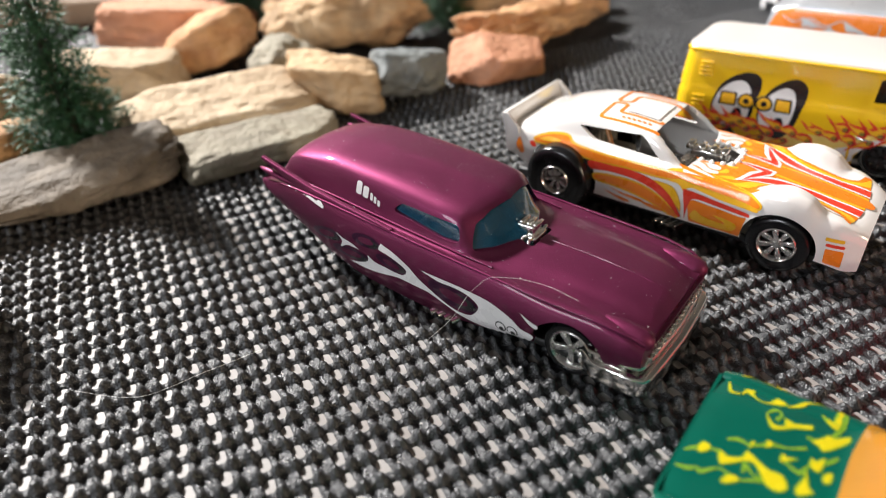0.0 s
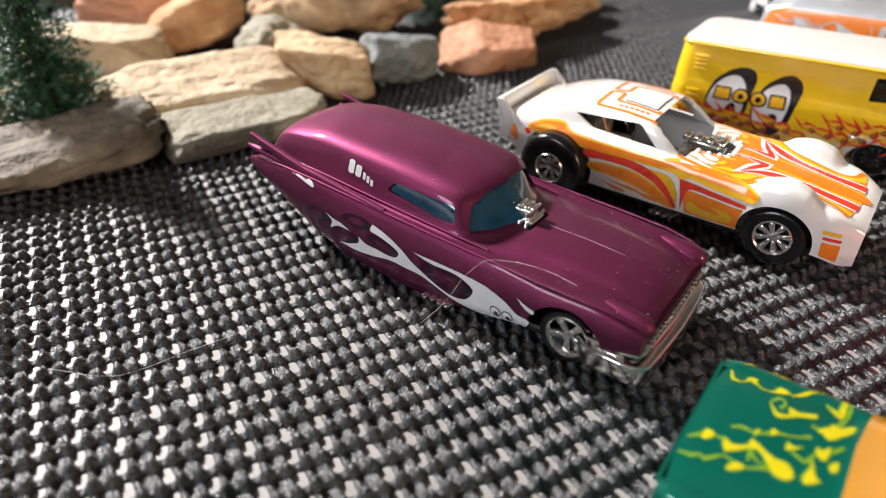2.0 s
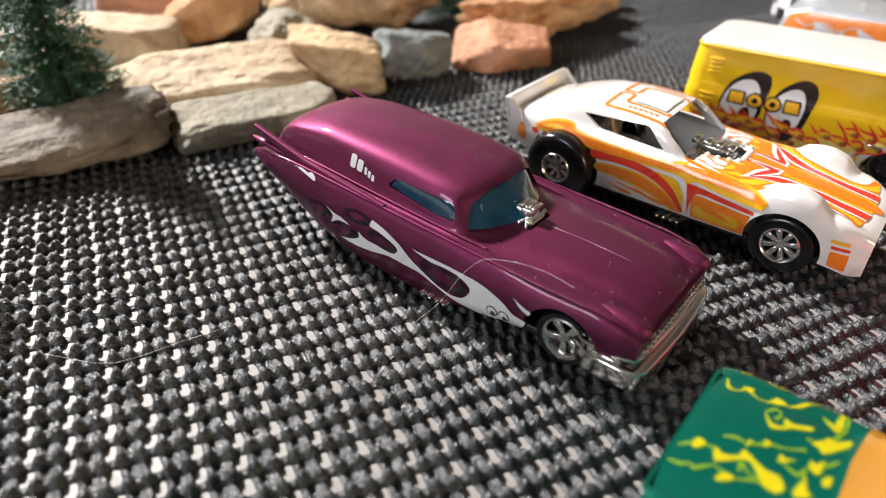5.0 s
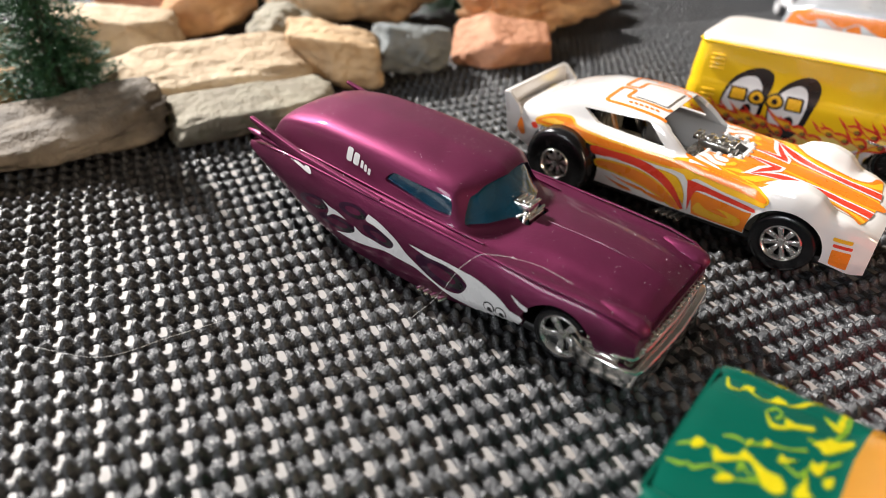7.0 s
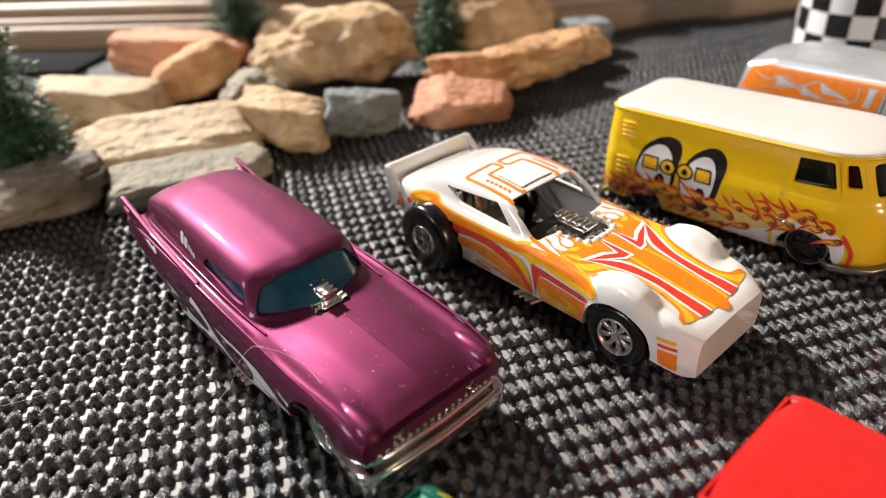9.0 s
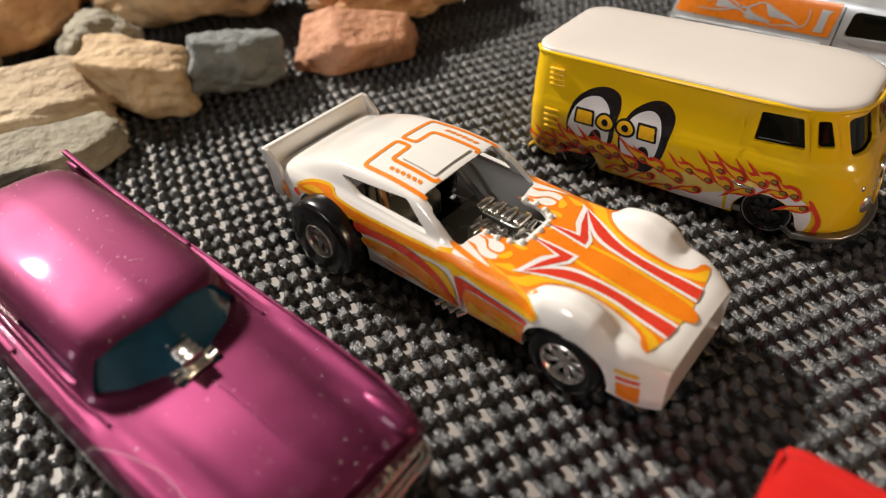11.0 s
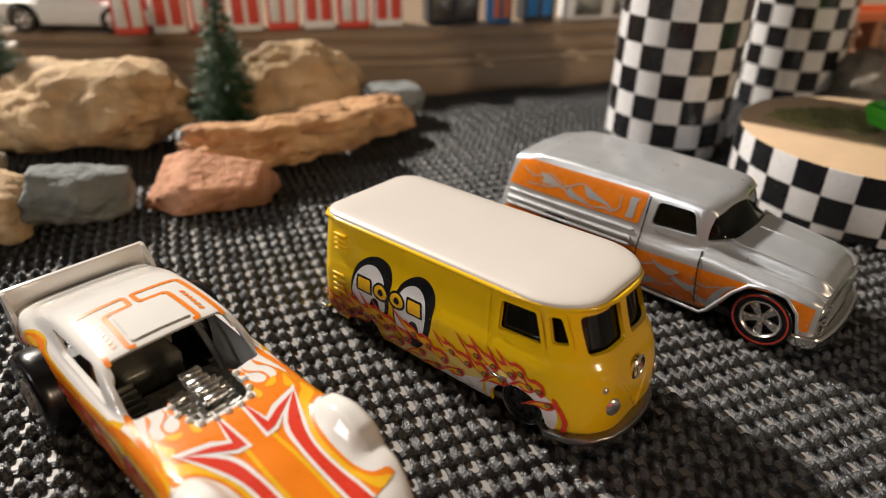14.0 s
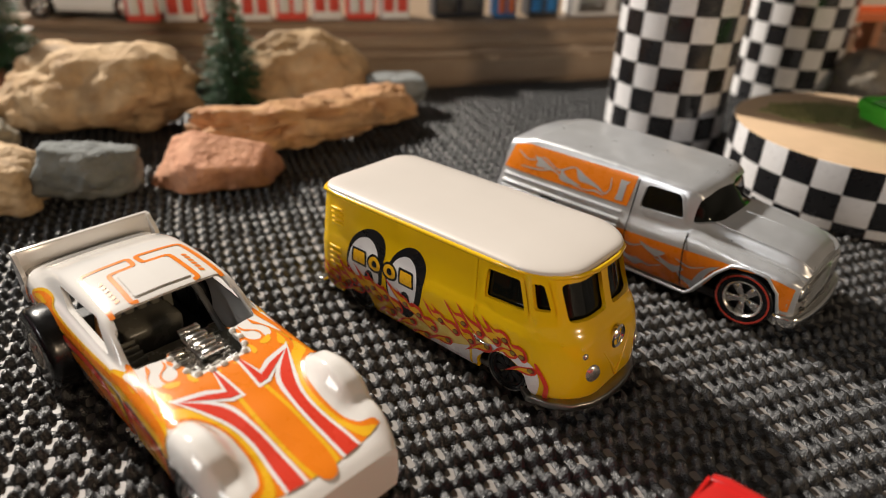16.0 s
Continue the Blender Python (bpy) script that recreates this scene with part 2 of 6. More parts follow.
def pchip(xs, ys, at):
    """Smooth curves without overshoot through the rows of ys at xs."""
    xs, ys, at = np.array(xs, float), np.array(ys, float), np.array(at, float)
    h = np.diff(xs).reshape(-1, *([1] * (ys.ndim - 1)))
    d = np.diff(ys, axis=0) / h
    slope = np.zeros_like(ys)
    same = d[:-1] * d[1:] > 0
    slope[1:-1] = np.where(same, 2 * d[:-1] * d[1:] / np.where(same, d[:-1] + d[1:], 1), 0)
    slope[0], slope[-1] = d[0], d[-1]
    k = np.clip(np.searchsorted(xs, at) - 1, 0, len(xs) - 2)
    shape = (-1, *([1] * (ys.ndim - 1)))
    t = ((at - xs[k]) / (xs[k + 1] - xs[k])).reshape(shape)
    hk = h[k]
    return ((1 + 2 * t) * (1 - t) ** 2 * ys[k] + t * (1 - t) ** 2 * hk * slope[k]
            + t * t * (3 - 2 * t) * ys[k + 1] + t * t * (t - 1) * hk * slope[k + 1])


def sections(rows, stations, ring):
    """A grid of points from rows of (x, half section from the sill to the roof's middle)."""
    xs = [r[0] for r in rows]
    half = np.array([r[1] for r in rows], float)
    at = pchip(xs, xs, np.linspace(0, 1, stations) * (xs[-1] - xs[0]) + xs[0])
    half = pchip(xs, half, at)
    k = np.arange(half.shape[1])
    half = np.moveaxis(pchip(k, np.moveaxis(half, 1, 0), np.linspace(0, k[-1], ring)), 0, 1)
    right = np.concatenate([np.repeat(at[:, None, None], ring, 1), -half[..., :1], half[..., 1:]], 2)
    left = right[:, -2::-1].copy()
    left[..., 1] *= -1
    return np.concatenate([right, left], 1)


def skin(grid, caps=True):
    """Quads over a grid of points; the ends are closed across."""
    bm = bmesh.new()
    n, m = grid.shape[:2]
    vs = [[bm.verts.new(p) for p in row] for row in grid]
    for a in range(n - 1):
        for b in range(m - 1):
            bm.faces.new((vs[a][b], vs[a][b + 1], vs[a + 1][b + 1], vs[a + 1][b]))
    if caps:
        for row, turn in ((vs[0], 1), (vs[-1], -1)):
            for b in range(m // 2):
                face = [row[b], row[m - 1 - b], row[m - 2 - b], row[b + 1]]
                face = list(dict.fromkeys(face))
                if len(face) > 2:
                    bm.faces.new(face[::turn])
    bmesh.ops.recalc_face_normals(bm, faces=bm.faces)
    highest = max(bm.faces, key=lambda f: f.calc_center_median().z)
    if highest.normal.z < 0:
        bmesh.ops.reverse_faces(bm, faces=bm.faces)
    return bm


def rounded(points, radius, steps=4):
    """A polygon with rounded corners."""
    out, n = [], len(points)
    for k in range(n):
        p, a, b = (Vector(points[i % n]) for i in (k, k - 1, k + 1))
        da, db = (a - p), (b - p)
        r = min(radius, da.length * 0.45, db.length * 0.45)
        s, e = p + da.normalized() * r, p + db.normalized() * r
        for i in range(steps + 1):
            t = i / steps
            out.append(tuple((1 - t) ** 2 * s + 2 * t * (1 - t) * p + t * t * e))
    return out


def prism(points, axis, lo, hi):
    """A closed block: a polygon drawn across the axis, pulled from lo to hi along it."""
    bm = bmesh.new()

    def at(p, h):
        return {"x": (h, *p), "y": (p[0], h, p[1]), "z": (*p, h)}[axis]

    a = [bm.verts.new(at(p, lo)) for p in points]
    b = [bm.verts.new(at(p, hi)) for p in points]
    bm.faces.new(a), bm.faces.new(b[::-1])
    for k in range(len(a)):
        bm.faces.new((a[k], a[k - 1], b[k - 1], b[k]))
    bmesh.ops.recalc_face_normals(bm, faces=bm.faces)
    return bm


def disc_points(x, z, r, n=40):
    return [(x + r * math.cos(k * 2 * math.pi / n), z + r * math.sin(k * 2 * math.pi / n)) for k in range(n)]


def box(x0, x1, y0, y1, z0, z1, bevel=0.4, segments=2):
    bm = bmesh.new()
    bmesh.ops.create_cube(bm, size=1)
    for v in bm.verts:
        v.co = ((x0 + x1) / 2 + v.co.x * (x1 - x0), (y0 + y1) / 2 + v.co.y * (y1 - y0), (z0 + z1) / 2 + v.co.z * (z1 - z0))
    if bevel:
        bmesh.ops.bevel(bm, geom=list(bm.edges), offset=bevel, segments=segments, affect="EDGES", profile=0.5)
    return bm


def lathe(profile, n=36, axis="y"):
    """Turns a profile of (radius, height) round the axis."""
    bm = bmesh.new()
    rings = []
    for r, h in profile:
        ring = []
        for k in range(n):
            c, s = r * math.cos(2 * math.pi * k / n), r * math.sin(2 * math.pi * k / n)
            ring.append(bm.verts.new((c, h, s) if axis == "y" else (c, s, h) if axis == "z" else (h, c, s)))
        rings.append(ring)
    for a, b in zip(rings, rings[1:]):
        for k in range(n):
            bm.faces.new((a[k - 1], a[k], b[k], b[k - 1]))
    for ring in (rings[0], rings[-1]) if profile[0] != profile[-1] else ():
        if (ring[0].co - ring[n // 2].co).length > 1e-4:
            bm.faces.new(ring)
    bmesh.ops.remove_doubles(bm, verts=bm.verts, dist=1e-4)
    bmesh.ops.recalc_face_normals(bm, faces=bm.faces)
    return bm


def tube(points, r, n=8):
    """A bent round bar through the points."""
    bm = bmesh.new()
    pts = [Vector(p) for p in points]
    rings = []
    for k, p in enumerate(pts):
        d = (pts[min(k + 1, len(pts) - 1)] - pts[max(k - 1, 0)]).normalized()
        u = d.cross(Vector((0, 0, 1)) if abs(d.z) < 0.9 else Vector((1, 0, 0))).normalized()
        w = d.cross(u)
        rings.append([bm.verts.new(p + r * (u * math.cos(2 * math.pi * i / n) + w * math.sin(2 * math.pi * i / n))) for i in range(n)])
    for a, b in zip(rings, rings[1:]):
        for i in range(n):
            bm.faces.new((a[i - 1], a[i], b[i], b[i - 1]))
    bm.faces.new(rings[0]), bm.faces.new(rings[-1])
    bmesh.ops.recalc_face_normals(bm, faces=bm.faces)
    return bm


def joined(*bms):
    whole = bmesh.new()
    for bm in bms:
        data = bpy.data.meshes.new("piece")
        bm.to_mesh(data)
        whole.from_mesh(data)
        bpy.data.meshes.remove(data)
    return whole


def bake(ob):
    bpy.context.view_layer.update()
    got = bpy.data.meshes.new_from_object(ob.evaluated_get(bpy.context.evaluated_depsgraph_get()))
    out = bmesh.new()
    out.from_mesh(got)
    bpy.data.meshes.remove(got)
    return out


def outward(bm):
    """Turns all faces of a closed body outwards."""
    bmesh.ops.recalc_face_normals(bm, faces=bm.faces)
    if bm.calc_volume(signed=True) < 0:
        bmesh.ops.reverse_faces(bm, faces=bm.faces)
    return bm


def hollow(bm, thick, cutters):
    """The shell of that thickness with the cutters taken out of it, one after another."""
    data = bpy.data.meshes.new("shell")
    bm.to_mesh(data)
    ob = new("shell", data)
    if thick:
        mod = ob.modifiers.new("thick", "SOLIDIFY")
        mod.thickness, mod.offset, mod.use_even_offset = thick, -1, False
        out = outward(bake(ob))
        ob.modifiers.clear()
    else:
        out = outward(bm.copy())
    for c in cutters:
        out.to_mesh(data)
        before = out.calc_volume(signed=True)
        cut_data = bpy.data.meshes.new("cutter")
        outward(c).to_mesh(cut_data)
        cut = new("cutter", cut_data)
        for solver, tolerant in (("EXACT", False), ("EXACT", True), ("FAST", False)):
            mod = ob.modifiers.new("cut", "BOOLEAN")
            mod.operation, mod.object, mod.solver = "DIFFERENCE", cut, solver
            if solver == "EXACT":
                mod.use_hole_tolerant = tolerant
            got = bake(ob)
            ob.modifiers.clear()
            after = got.calc_volume(signed=True)
            if 0.5 * before < after < before * 1.001:
                out = got
                break
        bpy.data.objects.remove(cut)
        bpy.data.meshes.remove(cut_data)
    bpy.data.objects.remove(ob)
    bpy.data.meshes.remove(data)
    return out


from mathutils.bvhtree import BVHTree


def smooth_loop(points, steps=5):
    """A closed soft curve through the points; a point given twice stays a corner."""
    pts, out = [Vector(p) for p in points], []
    n = len(pts)
    for k in range(n):
        p0, p1, p2, p3 = (pts[(k + i) % n] for i in (-1, 0, 1, 2))
        if (p2 - p1).length < 1e-6:
            continue
        if (p0 - p1).length < 1e-6:
            p0 = p1 - (p2 - p1) * 0.3
        if (p3 - p2).length < 1e-6:
            p3 = p2 + (p2 - p1) * 0.3
        for i in range(steps):
            t = i / steps
            out.append(tuple(0.5 * (2 * p1 + (p2 - p0) * t + (2 * p0 - 5 * p1 + 4 * p2 - p3) * t * t + (3 * p1 - p0 - 3 * p2 + p3) * t ** 3)))
    return out


def print_on(shapes, bvh, view, lift=0.07, grain=1.1):
    """Thin prints laid on a body. view: "right" or "left" (shapes in x, z), "top" (x, y), "front" (y, z)."""
    whole = bmesh.new()
    far = {"right": Vector((0, -60, 0)), "left": Vector((0, 60, 0)), "top": Vector((0, 0, 90)), "front": Vector((140, 0, 0))}[view]
    way = -far.normalized()
    for shape in shapes:
        bm = bmesh.new()
        vs = [bm.verts.new((p[0], 0, p[1]) if view in ("right", "left") else (p[0], p[1], 0) if view == "top" else (0, p[0], p[1])) for p in shape]
        try:
            bm.faces.new(vs)
        except ValueError:
            continue
        bm.normal_update()
        bmesh.ops.triangulate(bm, faces=bm.faces)
        for _ in range(6):
            long = [e for e in bm.edges if e.calc_length() > grain]
            if not long:
                break
            bmesh.ops.subdivide_edges(bm, edges=long, cuts=1)
            bmesh.ops.triangulate(bm, faces=[f for f in bm.faces if len(f.verts) > 3])
        lost = []
        for v in bm.verts:
            hit = bvh.ray_cast(v.co + far, way)
            if hit[0] is None:
                lost.append(v)
            else:
                normal = hit[1] if hit[1].dot(way) < 0 else -hit[1]
                v.co = hit[0] + normal * lift
        bmesh.ops.delete(bm, geom=lost, context="VERTS")
        stretched = [f for f in bm.faces if max(e.calc_length() for e in f.edges) > grain * 3.2]
        bmesh.ops.delete(bm, geom=stretched, context="FACES")
        data = bpy.data.meshes.new("piece")
        bm.to_mesh(data)
        whole.from_mesh(data)
        bpy.data.meshes.remove(data)
    return whole


def slanted(s, e, top, bottom, radius=1.8, deep=2.2):
    """A block through a sloping screen that runs from s down to e (x, z), with half widths top and bottom and round corners."""
    d = Vector((e[0] - s[0], e[1] - s[1]))
    long = d.length
    d.normalize()
    n = Vector((-d.y, d.x))
    outline = rounded([(-top, 0), (top, 0), (bottom, long), (-bottom, long)], radius, 6)
    bm = bmesh.new()
    rings = []
    for h in (-deep, deep):
        rings.append([bm.verts.new((s[0] + d.x * v + n.x * h, u, s[1] + d.y * v + n.y * h)) for u, v in outline])
    bm.faces.new(rings[0]), bm.faces.new(rings[1])
    for k in range(len(outline)):
        bm.faces.new((rings[0][k - 1], rings[0][k], rings[1][k], rings[1][k - 1]))
    bmesh.ops.recalc_face_normals(bm, faces=bm.faces)
    return bm


def lick(x, z, length, height, lean=0.0, hook=0.5, flip=1):
    """One flame tongue: round at its root (x, z), curling to a tip behind it."""
    k = flip
    pts = [(x, z), (x - 0.10 * length, z + k * 0.36 * height), (x - 0.34 * length, z + k * 0.50 * height), (x - 0.62 * length, z + k * (0.42 + lean) * height),
           (x - length, z + k * (0.9 + lean) * height), (x - length, z + k * (0.9 + lean) * height), (x - 0.66 * length, z + k * (0.16 + lean) * height),
           (x - 0.36 * length, z - k * 0.05 * height), (x - 0.12 * length, z - k * 0.30 * height * hook)]
    return smooth_loop(pts, 4)


def ribbon(rows, steps=4):
    """A brush stroke through rows of (x, y, half width)."""
    line = pchip(range(len(rows)), np.array(rows, float), np.linspace(0, len(rows) - 1, (len(rows) - 1) * steps + 1))
    way = np.gradient(line[:, :2], axis=0)
    way /= np.maximum(np.linalg.norm(way, axis=1), 1e-6)[:, None]
    side = np.stack([-way[:, 1], way[:, 0]], 1) * line[:, 2:3]
    return [tuple(q) for q in line[:, :2] + side] + [tuple(q) for q in (line[:, :2] - side)[::-1]]


def grown(loop, by):
    """The loop with every point pushed outwards."""
    p = np.array(loop, float)
    way = np.roll(p, -1, 0) - np.roll(p, 1, 0)
    way /= np.maximum(np.linalg.norm(way, axis=1), 1e-6)[:, None]
    turn = np.sign(np.sum(p[:, 0] * np.roll(p[:, 1], -1) - np.roll(p[:, 0], -1) * p[:, 1]))
    return [tuple(q) for q in p + turn * by * np.stack([way[:, 1], -way[:, 0]], 1)]


def oval(x, z, a, b, turn=0.0, n=26):
    c, s = math.cos(radians(turn)), math.sin(radians(turn))
    return [(x + a * math.cos(t) * c - b * math.sin(t) * s, z + a * math.cos(t) * s + b * math.sin(t) * c) for t in (2 * math.pi * k / n for k in range(n))]


def ring_of(outer, inner):
    """A flat closed band between two loops of the same count, as quads."""
    return [[outer[k - 1], outer[k], inner[k], inner[k - 1]] for k in range(len(outer))]


def wheel(parent, x, y, r, width, tyre_mat=TYRE, rim_mat=RIM_METAL, spokes=5, rim=0.62, line=None, dish=0.35, fat=0.115):
    """A toy wheel on the side of y: a hub, the tyre round it and the rim with its spokes."""
    s = 1 if y > 0 else -1
    hub = part("wheel", lathe([(0.01, -width * 0.45), (r * rim * 0.98, -width * 0.45), (r * rim * 0.98, width * 0.02), (0.01, width * 0.02)], 24), BLACK, parent,
               "", place(x, y, r, 0, 0, 0 if s > 0 else 180))
    w = width / 2
    part("tyre", lathe([(r * rim, -w), (r * 0.93, -w), (r * 0.985, -w * 0.8), (r, -w * 0.45), (r, w * 0.45), (r * 0.985, w * 0.8), (r * 0.93, w), (r * 0.80, w * 1.04),
                        (r * (rim + 0.03), w), (r * rim, w * 0.7), (r * rim, -w)], 48), tyre_mat, hub, "glossy black plastic tyre")
    pieces = [lathe([(r * rim, w * 0.55), (r * rim * 1.02, w * 0.98), (r * rim * 0.96, w * 1.06), (r * rim * 0.88, w * 0.92), (r * rim * 0.86, w * 0.5), (r * rim, w * 0.55)], 40),
              lathe([(0.01, w * 1.0), (r * rim * 0.16, w * 1.0), (r * rim * 0.2, w * 0.85), (r * rim * 0.26, w * 0.5), (0.01, w * 0.5)], 16)]
    for k in range(spokes):
        spoke = box(0.1 * r, r * rim * 0.88, w * 0.5, w * (0.98 - dish * 0.3), -r * fat, r * fat, r * 0.03, 1)
        for v in spoke.verts:
            v.co.z *= 0.75 + 0.95 * (v.co.x / (r * rim)) ** 2
            v.co.y -= w * 0.16 * (1 - v.co.x / (r * rim))
        bmesh.ops.rotate(spoke, verts=spoke.verts, cent=(0, 0, 0), matrix=Matrix.Rotation(2 * math.pi * k / spokes + 0.3, 3, "Y"))
        pieces.append(spoke)
    part("rim", joined(*pieces), rim_mat, hub, "chrome spoked rim")
    if line:
        part("tyre_ring", lathe([(r * 0.90, w * 0.9), (r * 0.90, w * 1.06), (r * 0.84, w * 1.07), (r * 0.84, w * 0.9), (r * 0.90, w * 0.9)], 48), line, hub, "thin red ring on the tyre" if line == REDLINE else "thin metal ring on the tyre")
    return hub

# ---- the large structure ----
def setting(name, bm, mat, label, category, smooth=50.0):
    return tagged(new(name, mesh_of(bm, name, mat, smooth)), label, category, kind="structure")


def build_room():
    """Plain walls, ceiling and floor that close the place round the table."""
    z0, z1, x0, x1, y0, y1 = -760, 1700, -1950, 1850, -1500, 1500
    setting("floor", box(x0, x1, y0, y1, z0 - 40, z0, 0), FLOOR_WOOD, "plain brown wooden floor of the room", "floor")
    setting("ceiling", box(x0, x1, y0, y1, z1, z1 + 40, 0), PLASTER, "plain off-white ceiling", "ceiling")
    setting("wall_back", box(x0, x1, y1, y1 + 60, z0, z1, 0), PLASTER, "plain off-white wall", "wall")
    setting("wall_front", box(x0, x1, y0 - 60, y0, z0, z1, 0), PLASTER, "plain off-white wall", "wall")
    setting("wall_left", box(x0 - 60, x0, y0, y1, z0, z1, 0), PLASTER, "plain off-white wall", "wall")
    setting("wall_right", box(x1, x1 + 60, y0, y1, z0, z1, 0), PLASTER, "plain off-white wall", "wall")


MAT_U, MAT_V, MAT_0 = (4.490, 2.088), (1.754, -3.636), (-46.8, 69.3)
MAT_LOW = -1.35


def weave_patch(i0, i1, j0, j1, na, nb, gen):
    """Points and quads of the open vinyl weave: doubled cross strands, rows of knobs and an open hole in every cell."""
    nu, nv = (i1 - i0) * na, (j1 - j0) * nb
    a, b = np.meshgrid(np.arange(nu + 1) / na + i0, np.arange(nv + 1) / nb + j0, indexing="ij")
    wob = 0.035 * np.sin(a * 1.7 + 2.1 * np.sin(b * 0.9)) + 0.03 * np.sin(b * 2.3 + a * 0.31)
    fa, fb = a + wob - np.floor(a + wob), b + 0.8 * wob - np.floor(b + 0.8 * wob)
    # distances in millimetres from the row strand and the two cross strands; the hole lies at (0, 0), the blind pit at (0.5, 0)
    row = (fb - 0.5) * 4.07
    u1, u2 = (fa - 0.26) * 4.93, (fa - 0.74) * 4.93
    cross = np.minimum(np.abs(u1), np.abs(u2))
    # every knob is a short slanting turn of the twisted row strand
    lump = [np.sqrt(np.clip(1.0 - ((u + k * 0.22 * row) / 0.92) ** 2 - ((row - k * 0.22 * u - c) / 1.25) ** 2, 0, None)) for u, k, c in ((u1, 1, -0.10), (u2, -1, 0.10))]
    knob = np.maximum(*lump)
    strand_r = 1.06 * np.exp(-(row / 0.84) ** 4) * (0.74 + 0.18 * np.cos(2 * np.pi * (fa - 0.5)))
    strand_c = 0.66 * np.exp(-(cross / 0.53) ** 4)
    pit = 0.235 * np.exp(-((fa - 0.5) * 4.93 / 0.8) ** 6)
    high = (strand_r ** 4 + strand_c ** 4 + (2.05 * knob) ** 4 + pit ** 4) ** 0.25
    cell = np.sin(np.floor(a + 0.5) * 12.9898 + np.floor(b) * 78.233) * 43758.5453
    cell = cell - np.floor(cell)
    high = high * (0.91 + 0.18 * cell) + gen.normal(0, 0.018, high.shape)
    x = MAT_0[0] + a * MAT_U[0] + b * MAT_V[0]
    y = MAT_0[1] + a * MAT_U[1] + b * MAT_V[1]
    z = MAT_LOW - 0.47 + high * 0.95
    pts = np.stack([x, y, z], -1).reshape(-1, 3)
    k = (np.arange(nu)[:, None] * (nv + 1) + np.arange(nv)).ravel()
    return pts, np.stack([k, k + nv + 1, k + nv + 2, k + 1], -1)


def build_mat():
    gen = np.random.default_rng(4)
    sheets = ((-18, 58, -28, 20, 16, 13), (-34, 76, -88, -28, 8, 6), (58, 76, -28, 20, 8, 6))
    for n, (i0, i1, j0, j1, na, nb) in enumerate(sheets):
        pts, quads = weave_patch(i0, i1, j0, j1, na, nb, gen)
        data = bpy.data.meshes.new("table_mat")
        data.vertices.add(len(pts)), data.loops.add(quads.size), data.polygons.add(len(quads))
        data.vertices.foreach_set("co", (pts * MM).ravel())
        data.loops.foreach_set("vertex_index", quads.ravel())
        data.polygons.foreach_set("loop_start", np.arange(len(quads)) * 4)
        data.polygons.foreach_set("use_smooth", np.ones(len(quads), bool))
        data.update(calc_edges=True)
        data.materials.append(WEAVE)
        tagged(new("table_mat", data), "charcoal grey knobbly open-weave vinyl mat", "mat", kind="structure")


def build_table():
    setting("table", box(-520, 620, -420, 560, MAT_LOW - 30, MAT_LOW - 0.28, 3), TABLE, "light wooden tabletop under the mat", "table")


def build_rail():
    """A stepped wooden moulding that runs behind the rocks, bent at two places."""
    path = [(-300, 276), (-60, 286), (66, 312), (330, 412)]
    profile = [(2.5, -1.2), (2.5, 1.2), (0, 1.8), (0, 9.6), (0.8, 10.4), (3.4, 10.8), (4.0, 12.0), (4.0, 13.0), (8.4, 13.4), (9.2, 14.2), (9.2, 16.6), (10, 17.5), (16, 18), (17, 18.6), (17, 20.5), (18, 21.5), (95, 22), (95, -1.2)]
    bm = bmesh.new()
    rows = []
    for k, p in enumerate(path):
        a, b = Vector(path[max(k - 1, 0)]), Vector(path[min(k + 1, len(path) - 1)])
        side = Vector((-(b - a).y, (b - a).x)).normalized()
        rows.append([bm.verts.new((p[0] + side.x * d, p[1] + side.y * d, z)) for d, z in profile])
    for r, s in zip(rows, rows[1:]):
        for k in range(len(profile)):
            bm.faces.new((r[k - 1], r[k], s[k], s[k - 1]))
    bm.faces.new(rows[0]), bm.faces.new(rows[-1])
    bmesh.ops.recalc_face_normals(bm, faces=bm.faces)
    setting("wooden_ledge", bm, RAIL, "stepped brown wooden ledge behind the rocks", "ledge", 30)


build_room()
build_table()
build_mat()
build_rail()


